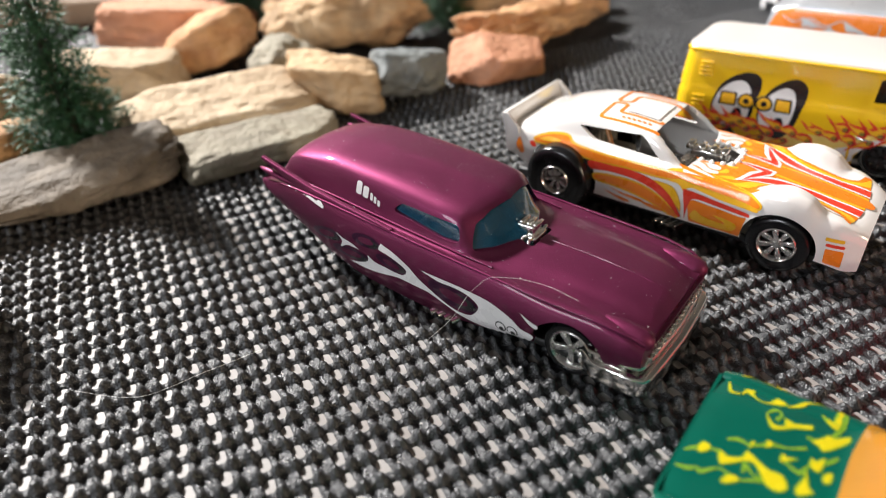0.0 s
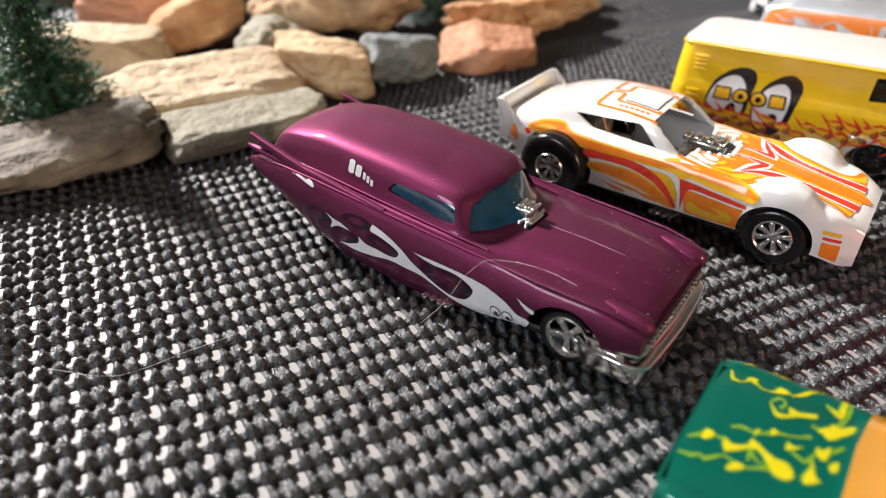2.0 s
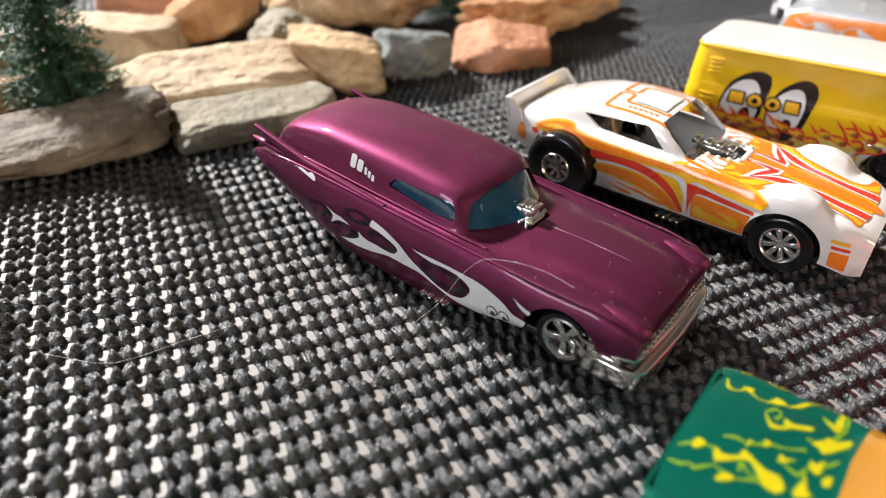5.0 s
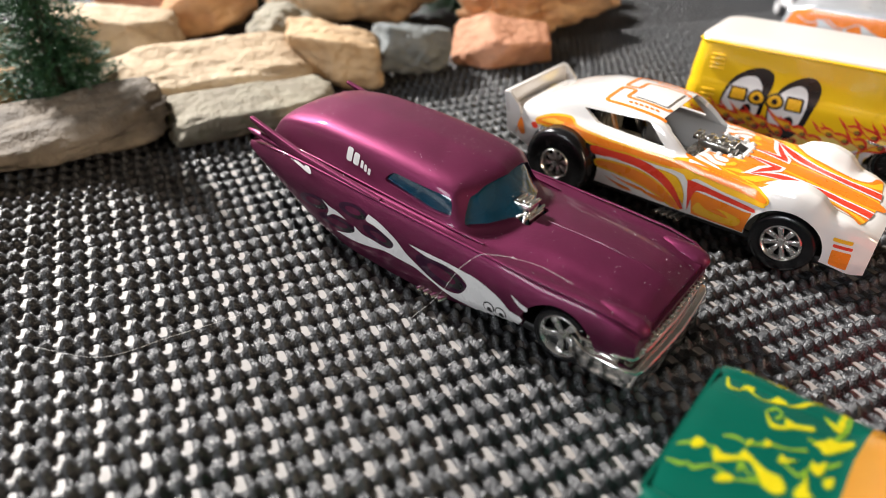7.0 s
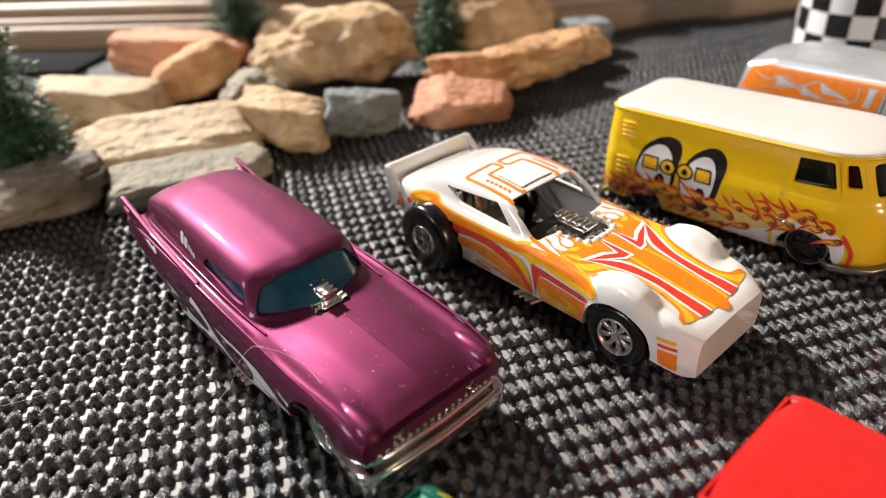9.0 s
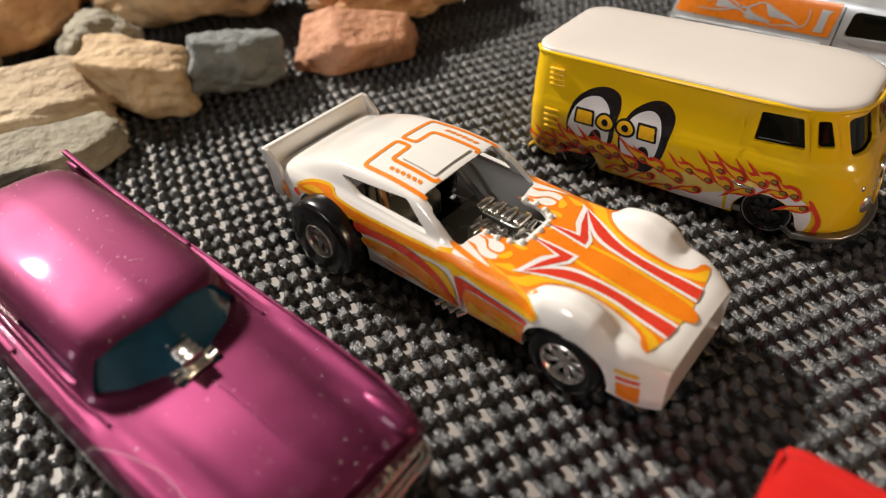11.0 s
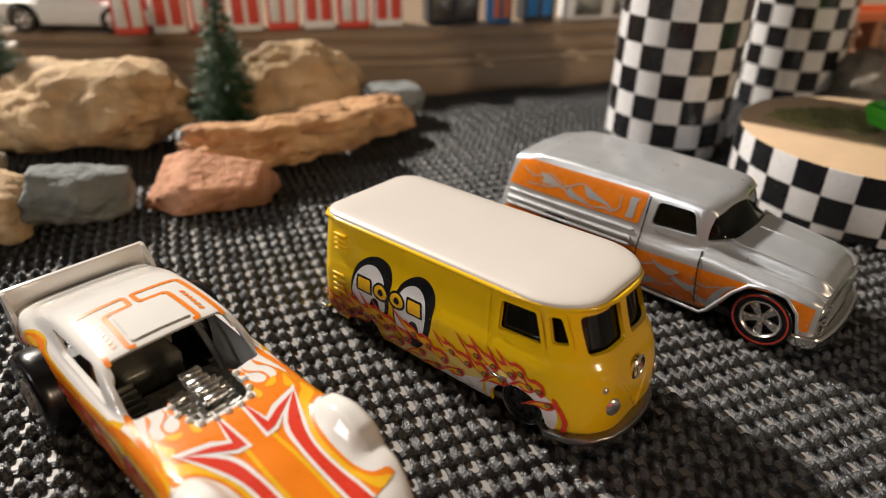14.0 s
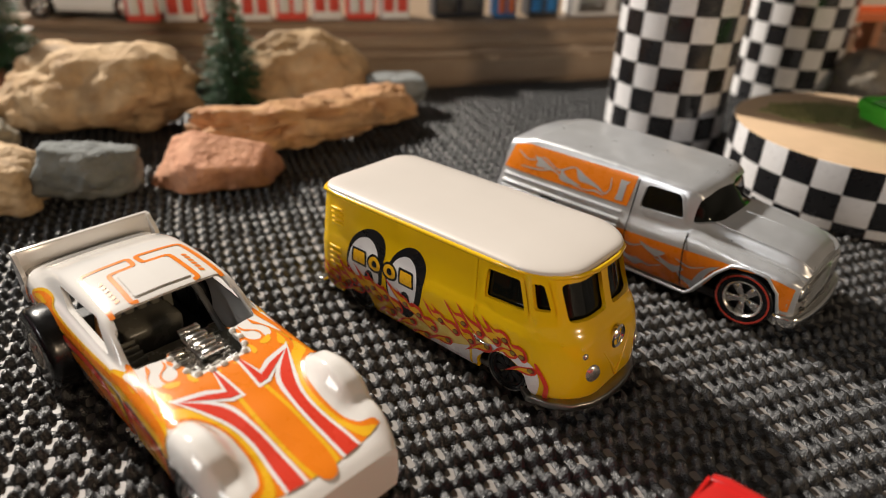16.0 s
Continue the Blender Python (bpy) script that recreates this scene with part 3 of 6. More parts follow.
# ---- rocks, trees, checkered stands ----
def rock(name, x, y, z, size, turn, mat, label, seed, cuts=16, soft=14.0, rough=0.05, tilt=(0, 0), detail=5, flat_top=None, layers=(1.6, 1.6, 6.0), layered=0.22, planes=None):
    """A stone: a ball cut by random planes, its edges worn, its faces broken by ridges and pits."""
    gen = np.random.default_rng(seed)
    bm = bmesh.new()
    bmesh.ops.create_icosphere(bm, subdivisions=detail, radius=1)
    d = np.array([v.co[:] for v in bm.verts])
    n = gen.normal(size=(cuts, 3)) if planes is None else np.array([q[:3] for q in planes])
    n /= np.linalg.norm(n, axis=1)[:, None]
    n = np.concatenate([n, [[0, 0, 1], [0, 0, -1], [1, 0, 0.1], [-1, 0, 0.1], [0, 1, 0.1], [0, -1, 0.1]]])
    c = np.concatenate([gen.uniform(0.72, 1.02, cuts) if planes is None else [q[3] for q in planes], [flat_top or 0.9, 0.8, 0.95, 0.95, 0.95, 0.95]])
    s = np.maximum(d @ n.T, 1e-3) / c
    r = 1 / ((s ** soft).sum(1) ** (1 / soft))
    p = d * r[:, None]
    out = []
    off = Vector((seed * 3.1, seed * 1.7, seed * 0.9))
    for q, way in zip(p, d):
        v = Vector(q)
        ridge = noise.fractal(v * 1.7 + off, 1.0, 2.1, 3) * 1.2 + noise.ridged_multi_fractal(v * 2.8 + off, 0.9, 2.2, 4, 1.0, 2.0) * 0.5 - 0.55
        ridge += noise.fractal(Vector((v.x * layers[0], v.y * layers[1], v.z * layers[2])) + off, 0.9, 2.2, 3) * layered
        out.append(v + Vector(way) * (ridge * rough * 1.7 + noise.fractal(v * 12 + off, 0.9, 2.1, 3) * 0.016))
    for v, q in zip(bm.verts, out):
        v.co = (q.x * size[0] / 2, q.y * size[1] / 2, q.z * size[2] / 2)
    bmesh.ops.rotate(bm, verts=bm.verts, cent=(0, 0, 0), matrix=Euler((radians(tilt[0]), radians(tilt[1]), 0)).to_matrix())
    low = min(v.co.z for v in bm.verts)
    for v in bm.verts:
        v.co.z -= low + 0.4
    ob = new(name, mesh_of(bm, name, mat, 75))
    ob.matrix_world = place(x, y, z, 0, 0, turn)
    return tagged(ob, label, "rock", "rocks piled along the mat")


ROCKS = [
    # x, y, z, size, turn, material, label, seed, cuts, soft, roughness, tilt, flat top
    (-84, 137, 0, (60, 24, 11), 31, GREY_STONE, "long grey-brown weathered stone slab", 3, 10, 7, 0.06, (8, -3), 0.8),
    (-92, 247, 0, (58, 26, 20), 4, RED_STONE, "reddish stone with a flat top", 17, 9, 16, 0.05, (-4, 4), 0.75),
    (-73, 223, 0, (36, 26, 19), 20, ORANGE_STONE, "rounded orange-brown sandstone lump", 21, 14, 8, 0.05, (0, -14), 0.9),
    (-46, 207, 0, (24, 20, 17), 20, OLIVE_STONE, "lumpy grey-green weathered stone", 24, 14, 9, 0.08, (0, 0), 0.9),
    (-30, 189, 0, (27, 22, 17), 10, TAN, "blocky tan stone with a pale end", 29, 8, 18, 0.05, (4, 0), 0.8),
    (-8, 196, 0, (24, 20, 16), 20, SLATE, "blue-grey angular broken stone", 33, 10, 14, 0.05, (0, 10), 0.85),
    (-31, 244, 0, (63, 40, 30), 8, TAN, "big rough tan sandstone boulder", 41, 12, 9, 0.09, (0, 0), 0.85),
    (54, 262, 0, (26, 17, 15), 34, ORANGE_STONE, "small orange-tan broken stone", 50, 9, 14, 0.07, (0, -6), 0.8),
    (27, 280, 0, (50, 28, 29), 14, TAN, "rounded tan boulder behind the tree", 55, 14, 7, 0.06, (0, 4), 0.95),
    (57, 283, 0, (24, 18, 14), 20, SLATE, "small rounded grey stone", 58, 12, 8, 0.04, (0, 0), 0.9),
    (-124, 172, 0, (32, 30, 22), 40, CREAM_STONE, "pale rounded weathered stone", 61, 12, 9, 0.05, (0, 0), 0.9),
    (-112, 158, 0, (26, 24, 13), 10, ORANGE_STONE, "low flat orange-brown stone", 66, 12, 10, 0.06, (0, 0), 0.85),
    (-101.5, 93, 0, (38, 34, 30), 70, CREAM_STONE, "pale stone at the mat's edge", 69, 9, 14, 0.05, (0, 0), 0.8),
]
for x, y, z, size, turn, mat, label, seed, cuts, soft, rough, tilt, top in ROCKS:
    rock("rock", x, y, z, size, turn, mat, label, seed, cuts, soft, rough, tilt, 5, top)
# stones with a few broad broken faces
rock("rock", -45, 158.5, 0, (42, 20, 8.8), 34, OLIVE_STONE, "flat grey-green stone slab with a pale top", 8, soft=22, rough=0.035, planes=[(0.05, -0.30, 0.93, 0.62), (-0.1, -1, 0.05, 0.80), (0.8, -0.6, 0.1, 0.95), (-0.8, -0.3, 0.4, 0.95), (0.2, 0.9, 0.5, 0.9)])
rock("rock", -60, 173, 0, (52, 27, 15), 28, CREAM_STONE, "broad pale sandy layered stone", 12, soft=18, rough=0.06, planes=[(0.0, -0.38, 0.9, 0.52), (-0.1, -1, 0.2, 0.86), (0.7, -0.4, 0.6, 0.86), (-0.8, 0, 0.5, 0.92), (0, 0.9, 0.4, 0.9)])
rock("rock", -98, 199, 0, (42, 24, 18), 14, CREAM_STONE, "pale brown stone with flat face", 15, soft=26, rough=0.03, planes=[(0.32, -0.05, 0.95, 0.66), (-0.05, -1, 0.12, 0.72), (0.8, -0.5, 0.4, 0.86), (-0.9, -0.3, 0.3, 0.86), (0, 0.9, 0.3, 0.9)])
rock("rock", 19.5, 208, 0, (31, 23, 16.5), 0, RED_STONE, "terracotta red angular broken stone", 38, soft=34, rough=0.022, planes=[(0.34, -0.40, 0.82, 0.50), (-0.72, -0.42, 0.50, 0.62), (0.05, 0.8, 0.55, 0.66), (0.95, -0.15, 0.1, 0.90), (0.50, -0.85, -0.25, 0.74), (-0.45, -0.88, 0.12, 0.80)])
rock("rock", 32, 236, 0, (54, 24, 15.5), 40, ORANGE_STONE, "jagged strip of orange sandstone with thin upright flakes", 46, 7, 16, 0.14, (-10, 3), 5, 0.8, (1.2, 3.4, 1.1), 0.9)


def pine(x, y, height, radius, seed):
    """A bottle-brush model pine: a twisted wire trunk and hundreds of needle tufts on short boughs."""
    gen = random.Random(seed)
    ob = thing("pine_tree", place(x, y, 0, 0, 0, gen.uniform(0, 360)), "small dark green bottle-brush model pine tree", "tree", "model pines")
    trunk = bmesh.new()
    bmesh.ops.create_cone(trunk, cap_ends=True, segments=10, radius1=1.6, radius2=0.4, depth=height * 0.97, matrix=Matrix.Translation((0, 0, height * 0.485 - 0.5)))
    part("trunk", trunk, BARK, ob)
    verts, faces = [], []
    levels = int(height / 1.15)
    for k in range(levels):
        h = height * (0.05 + 0.95 * k / levels)
        reach = radius * (1 - k / levels) ** 0.85 * gen.uniform(0.86, 1.12) + 0.8
        for _ in range(max(6, int(5 + reach * 1.5))):
            turn = gen.uniform(0, 2 * math.pi)
            out = Vector((math.cos(turn), math.sin(turn), gen.uniform(-0.35, 0.05)))
            long = reach * gen.uniform(0.72, 1.12)
            for i in range(int(4 + long * 1.5)):
                s = gen.uniform(0.12, 1.0)
                root = out * long * s + Vector((0, 0, h + gen.uniform(-0.4, 0.4)))
                way = (out + Vector((gen.uniform(-1, 1), gen.uniform(-1, 1), gen.uniform(-0.5, 0.9))) * 0.85).normalized()
                side = way.cross(Vector((gen.uniform(-1, 1), gen.uniform(-1, 1), 1))).normalized() * gen.uniform(0.16, 0.30)
                tip = root + way * gen.uniform(1.3, 2.6)
                n = len(verts)
                verts += [root - side, root + side, tip]
                faces.append((n, n + 1, n + 2))
    data = bpy.data.meshes.new("crown")
    data.from_pydata([v * MM for v in verts], [], faces)
    data.materials.append(NEEDLE)
    part("crown", data, NEEDLE, ob)


pine(-91, 157, 58, 15, 1)
pine(-74, 262, 60, 14, 2)
pine(5, 264, 47, 13, 3)


def checkered(name, x, y, radius, height, count, row, label, category, top_mat, phase=0.0, first=0):
    """A round stand with a band of black and white squares, each square a thin tile on its side."""
    ob = thing(name, place(x, y, 0, 0, 0, phase), label, category)
    body = lathe([(0.01, 0), (radius - 0.25, 0), (radius - 0.25, height - 0.2), (radius - 0.5, height), (0.01, height)], 96, "z")
    part("body", body, top_mat, ob)
    step = 2 * math.pi / count
    meshes = {}
    rows = math.ceil(height / row)
    for r in range(rows):
        z0, z1 = max(0.0, height - (r + 1) * row), height - r * row - 0.02
        for mat in (PRINT_BLACK, PRINT_WHITE):
            bm = bmesh.new()
            vs = []
            for k in range(7):
                a = step * (k / 6 - 0.5) * 0.985
                vs.append([bm.verts.new((q * math.cos(a), q * math.sin(a), z)) for q, z in ((radius - 0.3, z0), (radius, z0 + 0.04), (radius, z1 - 0.04), (radius - 0.3, z1))])
            for a, b in zip(vs, vs[1:]):
                for i in range(3):
                    bm.faces.new((a[i], b[i], b[i + 1], a[i + 1]))
            bmesh.ops.recalc_face_normals(bm, faces=bm.faces)
            meshes[r, mat] = mesh_of(bm, "square", mat, 40)
    for r in range(rows):
        for k in range(count):
            mat = (PRINT_BLACK, PRINT_WHITE)[(r + k + first) % 2]
            part("square", meshes[r, mat], mat, ob, "", pose(0, 0, 0, 0, 0, 360 / count * k))
    return ob


checkered("checkered_pillar", 150, 270.5, 19, 64, 16, 7.5, "tall round pillar wrapped in black and white checks", "pillar", SAND, 8)
checkered("checkered_pillar", 209, 328, 19, 45, 16, 7.5, "round pillar wrapped in black and white checks", "pillar", SAND, 3)
checkered("checkered_platform", 198, 234, 36, 17, 30, 7.3, "low round checkered platform with a sandy top", "platform", SAND, 5)


# ---- the parked toy cars ----
HEAD = -38.5


def engine(parent, x, y, z, length, width, height, name="engine"):
    """A chromed engine block with two rows of pipes and a ribbed cover."""
    label = "chrome engine block"
    block = part(name, box(x - length / 2, x + length / 2, y - width * 0.30, y + width * 0.30, z, z + height * 0.62, 0.25), CHROME, parent, label)
    part("intake", box(x - length * 0.32, x + length * 0.36, y - width * 0.22, y + width * 0.22, z + height * 0.6, z + height, 0.3), CHROME, block)
    for k in range(4):
        u = x - length * 0.38 + k * length * 0.25
        for s in (-1, 1):
            part("engine_pipe", tube([(u, y + s * width * 0.2, z + height * 0.55), (u, y + s * width * 0.42, z + height * 0.62), (u, y + s * width * 0.5, z + height * 0.3)], length * 0.065, 8), CHROME, block)
        part("cover_rib", box(u - length * 0.07, u + length * 0.07, y - width * 0.2, y + width * 0.2, z + height * 0.95, z + height * 1.1, 0.12, 1), CHROME, block)
    return block


def pipes(parent, x0, x1, y, z, r=0.55, n=4):
    """A short bank of side exhausts."""
    for k in range(n):
        x = x0 + (x1 - x0) * k / (n - 1)
        part("exhaust_pipe", tube([(x + 1.2, y * 0.84, z + 0.7), (x + 0.3, y * 0.96, z + 0.4), (x - 0.3, y * 1.06, z + 0.25)], r), CHROME, parent, "short chrome exhaust pipe")


def build_hearse():
    car = thing("toy_hearse", place(-26.3, 126.1, 0, 0, 0, HEAD), "metallic purple finned toy hearse with white flames", "toy car", "toy cars parked on the mat")
    rows = [
        (-0.6, [(11.2, 11.6), (12.1, 12.2), (12.6, 13.2), (12.3, 14.2), (11.2, 13.9), (9.5, 13.7), (8, 13.7), (4.5, 13.8), (0, 13.8)]),
        (1.5, [(11.3, 10.2), (12.5, 11.2), (13.0, 12.7), (12.6, 14.5), (11.2, 14.2), (9.8, 14.2), (8.2, 15.5), (4.6, 16.3), (0, 16.5)]),
        (4.5, [(11.5, 8.6), (12.8, 10.2), (13.3, 12.3), (12.8, 14.9), (11.2, 14.5), (10.0, 14.8), (8.7, 18.5), (5, 19.6), (0, 19.9)]),
        (9, [(11.8, 6.2), (13.1, 8.5), (13.7, 11.5), (13.0, 15.2), (11.3, 14.8), (10.4, 15.2), (9.2, 19.9), (5.5, 21.0), (0, 21.4)]),
        (17, [(12.1, 2.8), (13.5, 6.0), (14.0, 10.5), (13.1, 15.1), (11.5, 14.7), (10.8, 15.2), (9.5, 20.5), (6.9, 21.8), (0, 22.2)]),
        (27, [(12.4, 0.9), (13.8, 4.2), (14.2, 9.5), (13.1, 14.6), (11.8, 14.3), (11.1, 14.8), (9.8, 20.3), (7.1, 21.7), (0, 22.2)]),
        (40, [(12.6, 0.7), (13.9, 4.0), (14.2, 9.0), (13.1, 14.0), (12.0, 13.8), (11.3, 14.2), (9.9, 19.4), (7.1, 20.9), (0, 21.5)]),
        (45, [(12.6, 1.2), (13.9, 4.2), (14.2, 9.0), (13.1, 13.8), (12.1, 13.6), (11.3, 13.9), (9.7, 18.6), (7.0, 20.2), (0, 21.0)]),
        (47.0, [(12.6, 1.4), (13.9, 4.4), (14.2, 9.0), (13.1, 13.7), (12.1, 13.5), (11.2, 13.7), (9.5, 15.9), (6.8, 19.0), (0, 20.5)]),
        (49.2, [(12.7, 1.8), (13.9, 4.6), (14.2, 9.0), (13.1, 13.6), (12.1, 13.4), (11.0, 13.5), (9.2, 14.2), (6.6, 16.2), (0, 18.8)]),
        (51.4, [(12.7, 2.2), (13.9, 4.9), (14.2, 9.0), (13.1, 13.5), (12.1, 13.4), (10.9, 13.4), (9.0, 13.7), (6.4, 14.5), (0, 16.6)]),
        (54.2, [(12.7, 2.8), (13.9, 5.2), (14.2, 9.0), (13.1, 13.4), (12.1, 13.3), (10.8, 13.2), (8.9, 13.5), (6.3, 13.9), (0, 14.3)]),
        (62, [(12.8, 4.2), (13.9, 6.0), (14.2, 9.2), (13.2, 12.8), (12.2, 13.1), (10.5, 12.95), (8.4, 13.3), (6.0, 13.85), (0, 14.25)]),
        (71, [(12.4, 5.0), (13.4, 6.6), (13.6, 9.2), (12.9, 12.2), (11.8, 12.9), (10.2, 12.7), (8.2, 12.65), (5.8, 13.2), (0, 13.7)]),
        (75.6, [(12.2, 5.8), (13.1, 7.4), (13.3, 9.2), (12.8, 11.4), (11.5, 12.2), (9.8, 12.0), (8.0, 11.7), (5.6, 12.2), (0, 12.8)]),
        (78.1, [(11.8, 6.6), (12.5, 7.9), (12.7, 9.2), (12.2, 10.6), (10.9, 11.1), (9.2, 11.1), (7.6, 10.6), (5.2, 10.8), (0, 11.3)]),
    ]
    bm = skin(sections(rows, 110, 57))
    shape = BVHTree.FromBMesh(bm)
    side_window = rounded([(31.5, 16.9), (33.3, 18.7), (45.0, 18.2), (45.6, 15.3), (42, 15.2)], 1.0)
    cut = [prism(side_window, "y", -16, 16), prism(rounded([(-10.2, 14.3), (-5.5, 14.55), (0, 14.7), (5.5, 14.55), (10.2, 14.3), (8.0, 18.3), (5.0, 19.2), (0, 19.6), (-5.0, 19.2), (-8.0, 18.3)], 0.8), "x", 45.9, 60), prism(disc_points(67, 5.0, 6.0), "y", -20, -7), prism(disc_points(67, 5.0, 6.0), "y", 7, 20),
           prism(rounded([(49.2, -3.2), (54.8, -3.2), (54.8, 3.2), (49.2, 3.2)], 0.8), "z", 11.0, 20.0)]
    body = part("body", hollow(bm, 0.9, cut), PURPLE, car, "metallic purple candy-painted body with dust specks", smooth=38)
    inner = [(x, [(a * 0.94, max(b - 0.7, 12.6)) if k < 4 else (a * 0.955, b - 0.55) for k, (a, b) in enumerate(p)]) for x, p in rows[4:12]]
    part("window_glass", skin(sections(inner, 60, 40)), BLUE_GLASS, car, "blue tinted plastic window glass")
    for s in (-1, 1):
        fin = [(0.2, 19.2), (0.2, 18.6), (12, 14.6), (33, 14.2), (33, 14.7), (14, 16.4)]
        blade = prism(rounded(fin, 0.25, 2), "y", -0.45, 0.45)
        bmesh.ops.bevel(blade, geom=list(blade.edges), offset=0.16, segments=2, affect="EDGES", profile=0.5)
        for v in blade.verts:
            v.co.y += s * (12.55 - 0.10 * (v.co.z - 15) + 0.25 * (v.co.x > 20))
        part("tail_fin", blade, PURPLE, car, "thin pointed tail fin")
        part("tail_spear", lathe([(0.01, -2.0), (0.35, -1.4), (0.62, 0.5), (0.7, 6), (0.3, 14), (0.01, 20)], 14, "x"), PURPLE, car, "pointed chrome-like tail spear", place(0.6, s * 12.2, 16.2, 0, 3.5, s * 1.0))
        # white flame with dark purple shades on each flank
        view = "right" if s < 0 else "left"
        shades = ((17.6, 8.9, 3.9, 1.35, 8), (27.6, 10.9, 3.3, 1.25, 2), (23.4, 6.8, 4.9, 1.3, 4), (33.4, 8.4, 3.5, 1.2, -8), (46.6, 7.2, 5.2, 2.1, -9))
        part("flank_print", print_on([oval(*q) for q in shades], shape, view, 0.06), PURPLE_DARK, car, "dark purple ovals in the flame")
        part("flank_print", print_on([oval(x + 0.35 * a, z - 0.1 * b, a * 0.52, b * 0.62, k) for x, z, a, b, k in shades], shape, view, 0.09, 0.8), PRINT_BLACK, car, "black crescents of the ovals")
        part("flank_print", print_on([oval(x + 0.02 * a, z + 0.06 * b, a * 0.55, b * 0.5, k) for x, z, a, b, k in shades], shape, view, 0.12, 0.8), PURPLE, car, "purple hearts of the ovals")
        pale = [smooth_loop([(20.2, 10.3), (20.2, 10.3), (22.2, 9.6), (23.9, 9.4), (26.0, 8.6), (26.0, 8.6), (23.1, 8.5), (21.1, 7.4), (21.7, 9.0)]),
                smooth_loop([(23.0, 5.0), (23.0, 5.0), (26.8, 4.8), (30.8, 5.3), (34.6, 6.1), (38.3, 6.0), (41.3, 5.9), (43.6, 5.2), (45.9, 4.4), (48.5, 3.5), (50.9, 3.0), (54.1, 2.6), (57.3, 2.6), (60.4, 4.0), (60.4, 4.0), (61.7, 6.3), (59.5, 6.8), (57.9, 8.0),
                             (55.9, 8.9), (53.3, 9.6), (50.2, 9.8), (47.5, 9.9), (44.2, 9.9), (40.0, 9.9), (40.0, 9.9), (43.6, 9.2), (46.9, 9.3), (49.6, 9.0), (51.4, 8.0), (51.6, 7.1), (50.8, 5.7), (49.6, 4.8), (47.6, 4.5), (45.5, 5.0),
                             (43.6, 5.8), (41.6, 6.8), (39.5, 7.9), (37.7, 9.3), (35.7, 10.3), (33.6, 11.1), (31.2, 11.7), (31.2, 11.7), (30.7, 10.4), (32.6, 10.1), (34.8, 9.5), (36.5, 8.8), (36.8, 8.1), (36.0, 7.2), (34.2, 7.0), (31.9, 7.2),
                             (29.6, 7.3), (27.9, 8.2), (27.9, 8.2), (27.8, 6.9), (25.8, 5.8)], 3),
                smooth_loop([(59.4, 9.9), (59.4, 9.9), (61.0, 9.2), (62.4, 8.8), (62.1, 8.1), (60.8, 8.6)])]
        part("flank_flame", print_on(pale, shape, view, 0.15, 0.8), PRINT_WHITE, car, "white flame print")
        part("belt_crease", tube([(4.5, s * 12.82, 14.85), (9, s * 13.02, 15.15), (17, s * 13.12, 15.05), (27, s * 13.12, 14.55), (40, s * 13.12, 13.95), (54.5, s * 13.12, 13.45), (62, s * 13.15, 13.2), (71, s * 12.8, 12.95), (75.5, s * 12.4, 12.3), (77.9, s * 11.8, 11.2)], 0.24, 8), PURPLE, car, "sharp ridge along the shoulder")
        part("belt_crease", tube([(5, s * 9.95, 14.95), (9, s * 10.4, 15.25), (17, s * 10.82, 15.25), (27, s * 11.12, 14.85), (40, s * 11.32, 14.25), (46, s * 11.3, 13.95), (52, s * 10.95, 13.5)], 0.22, 8), PURPLE, car, "ridge below the windows")
        eyes = [disc_points(55.8, 5.5, 1.0, 20), disc_points(57.9, 5.5, 1.0, 20)]
        part("round_emblem", print_on(eyes, shape, view, 0.20, 0.6), PRINT_BLACK, car, "pair of round black emblems")
        part("round_emblem", print_on([[(p[0] * 0.80 + 55.8 * 0.20, p[1] * 0.82 + 0.99) for p in eyes[0]], [(p[0] * 0.80 + 57.9 * 0.20, p[1] * 0.82 + 0.99) for p in eyes[1]]], shape, view, 0.24, 0.6), PRINT_WHITE, car, "white eye-shaped emblem")
        part("round_emblem", print_on([oval(55.95, 5.1, 0.45, 0.52, 0, 16), oval(58.05, 5.1, 0.45, 0.52, 0, 16)], shape, view, 0.28, 0.6), PRINT_BLACK, car, "small black dots of the emblem")
        marks = [rounded([(22.9 + 1.6 * k, 17.5 - 0.2 * k), (24.2 + 1.6 * k, 17.4 - 0.2 * k), (24.5 + 1.6 * k, 19.8 - 0.5 * k), (23.2 + 1.6 * k, 19.9 - 0.5 * k)], 0.4, 2) for k in range(2)]
        marks += [rounded([(26.3 + 0.85 * k, 17.2 - 0.3 * k), (26.9 + 0.85 * k, 17.1 - 0.3 * k), (27.0 + 0.85 * k, 18.4 - 0.4 * k), (26.4 + 0.85 * k, 18.5 - 0.4 * k)], 0.15, 2) for k in range(3)]
        part("roof_mark", print_on(marks, shape, view, 0.10, 0.7), PRINT_WHITE, car, "small white bar-shaped mark")
        badge = [smooth_loop([(9.6, 15.0), (9.6, 15.0), (13, 14.7), (17, 13.8), (16.5, 14.9), (12.5, 15.6)])]
        part("side_badge", print_on(badge, shape, view, 0.12, 0.7), PRINT_WHITE, car, "small white oval badge")
        part("headlight", lathe([(0.01, 0), (1.3, 0), (1.35, 0.5), (1.0, 1.0), (0.01, 1.2)], 18, "x"), CHROME, car, "round chrome headlight", place(76.9, s * 9.4, 9.3))
        part("headlight", lathe([(0.01, 0), (1.3, 0), (1.35, 0.5), (1.0, 1.0), (0.01, 1.2)], 18, "x"), CHROME, car, "round chrome headlight", place(77.1, s * 6.6, 9.3))
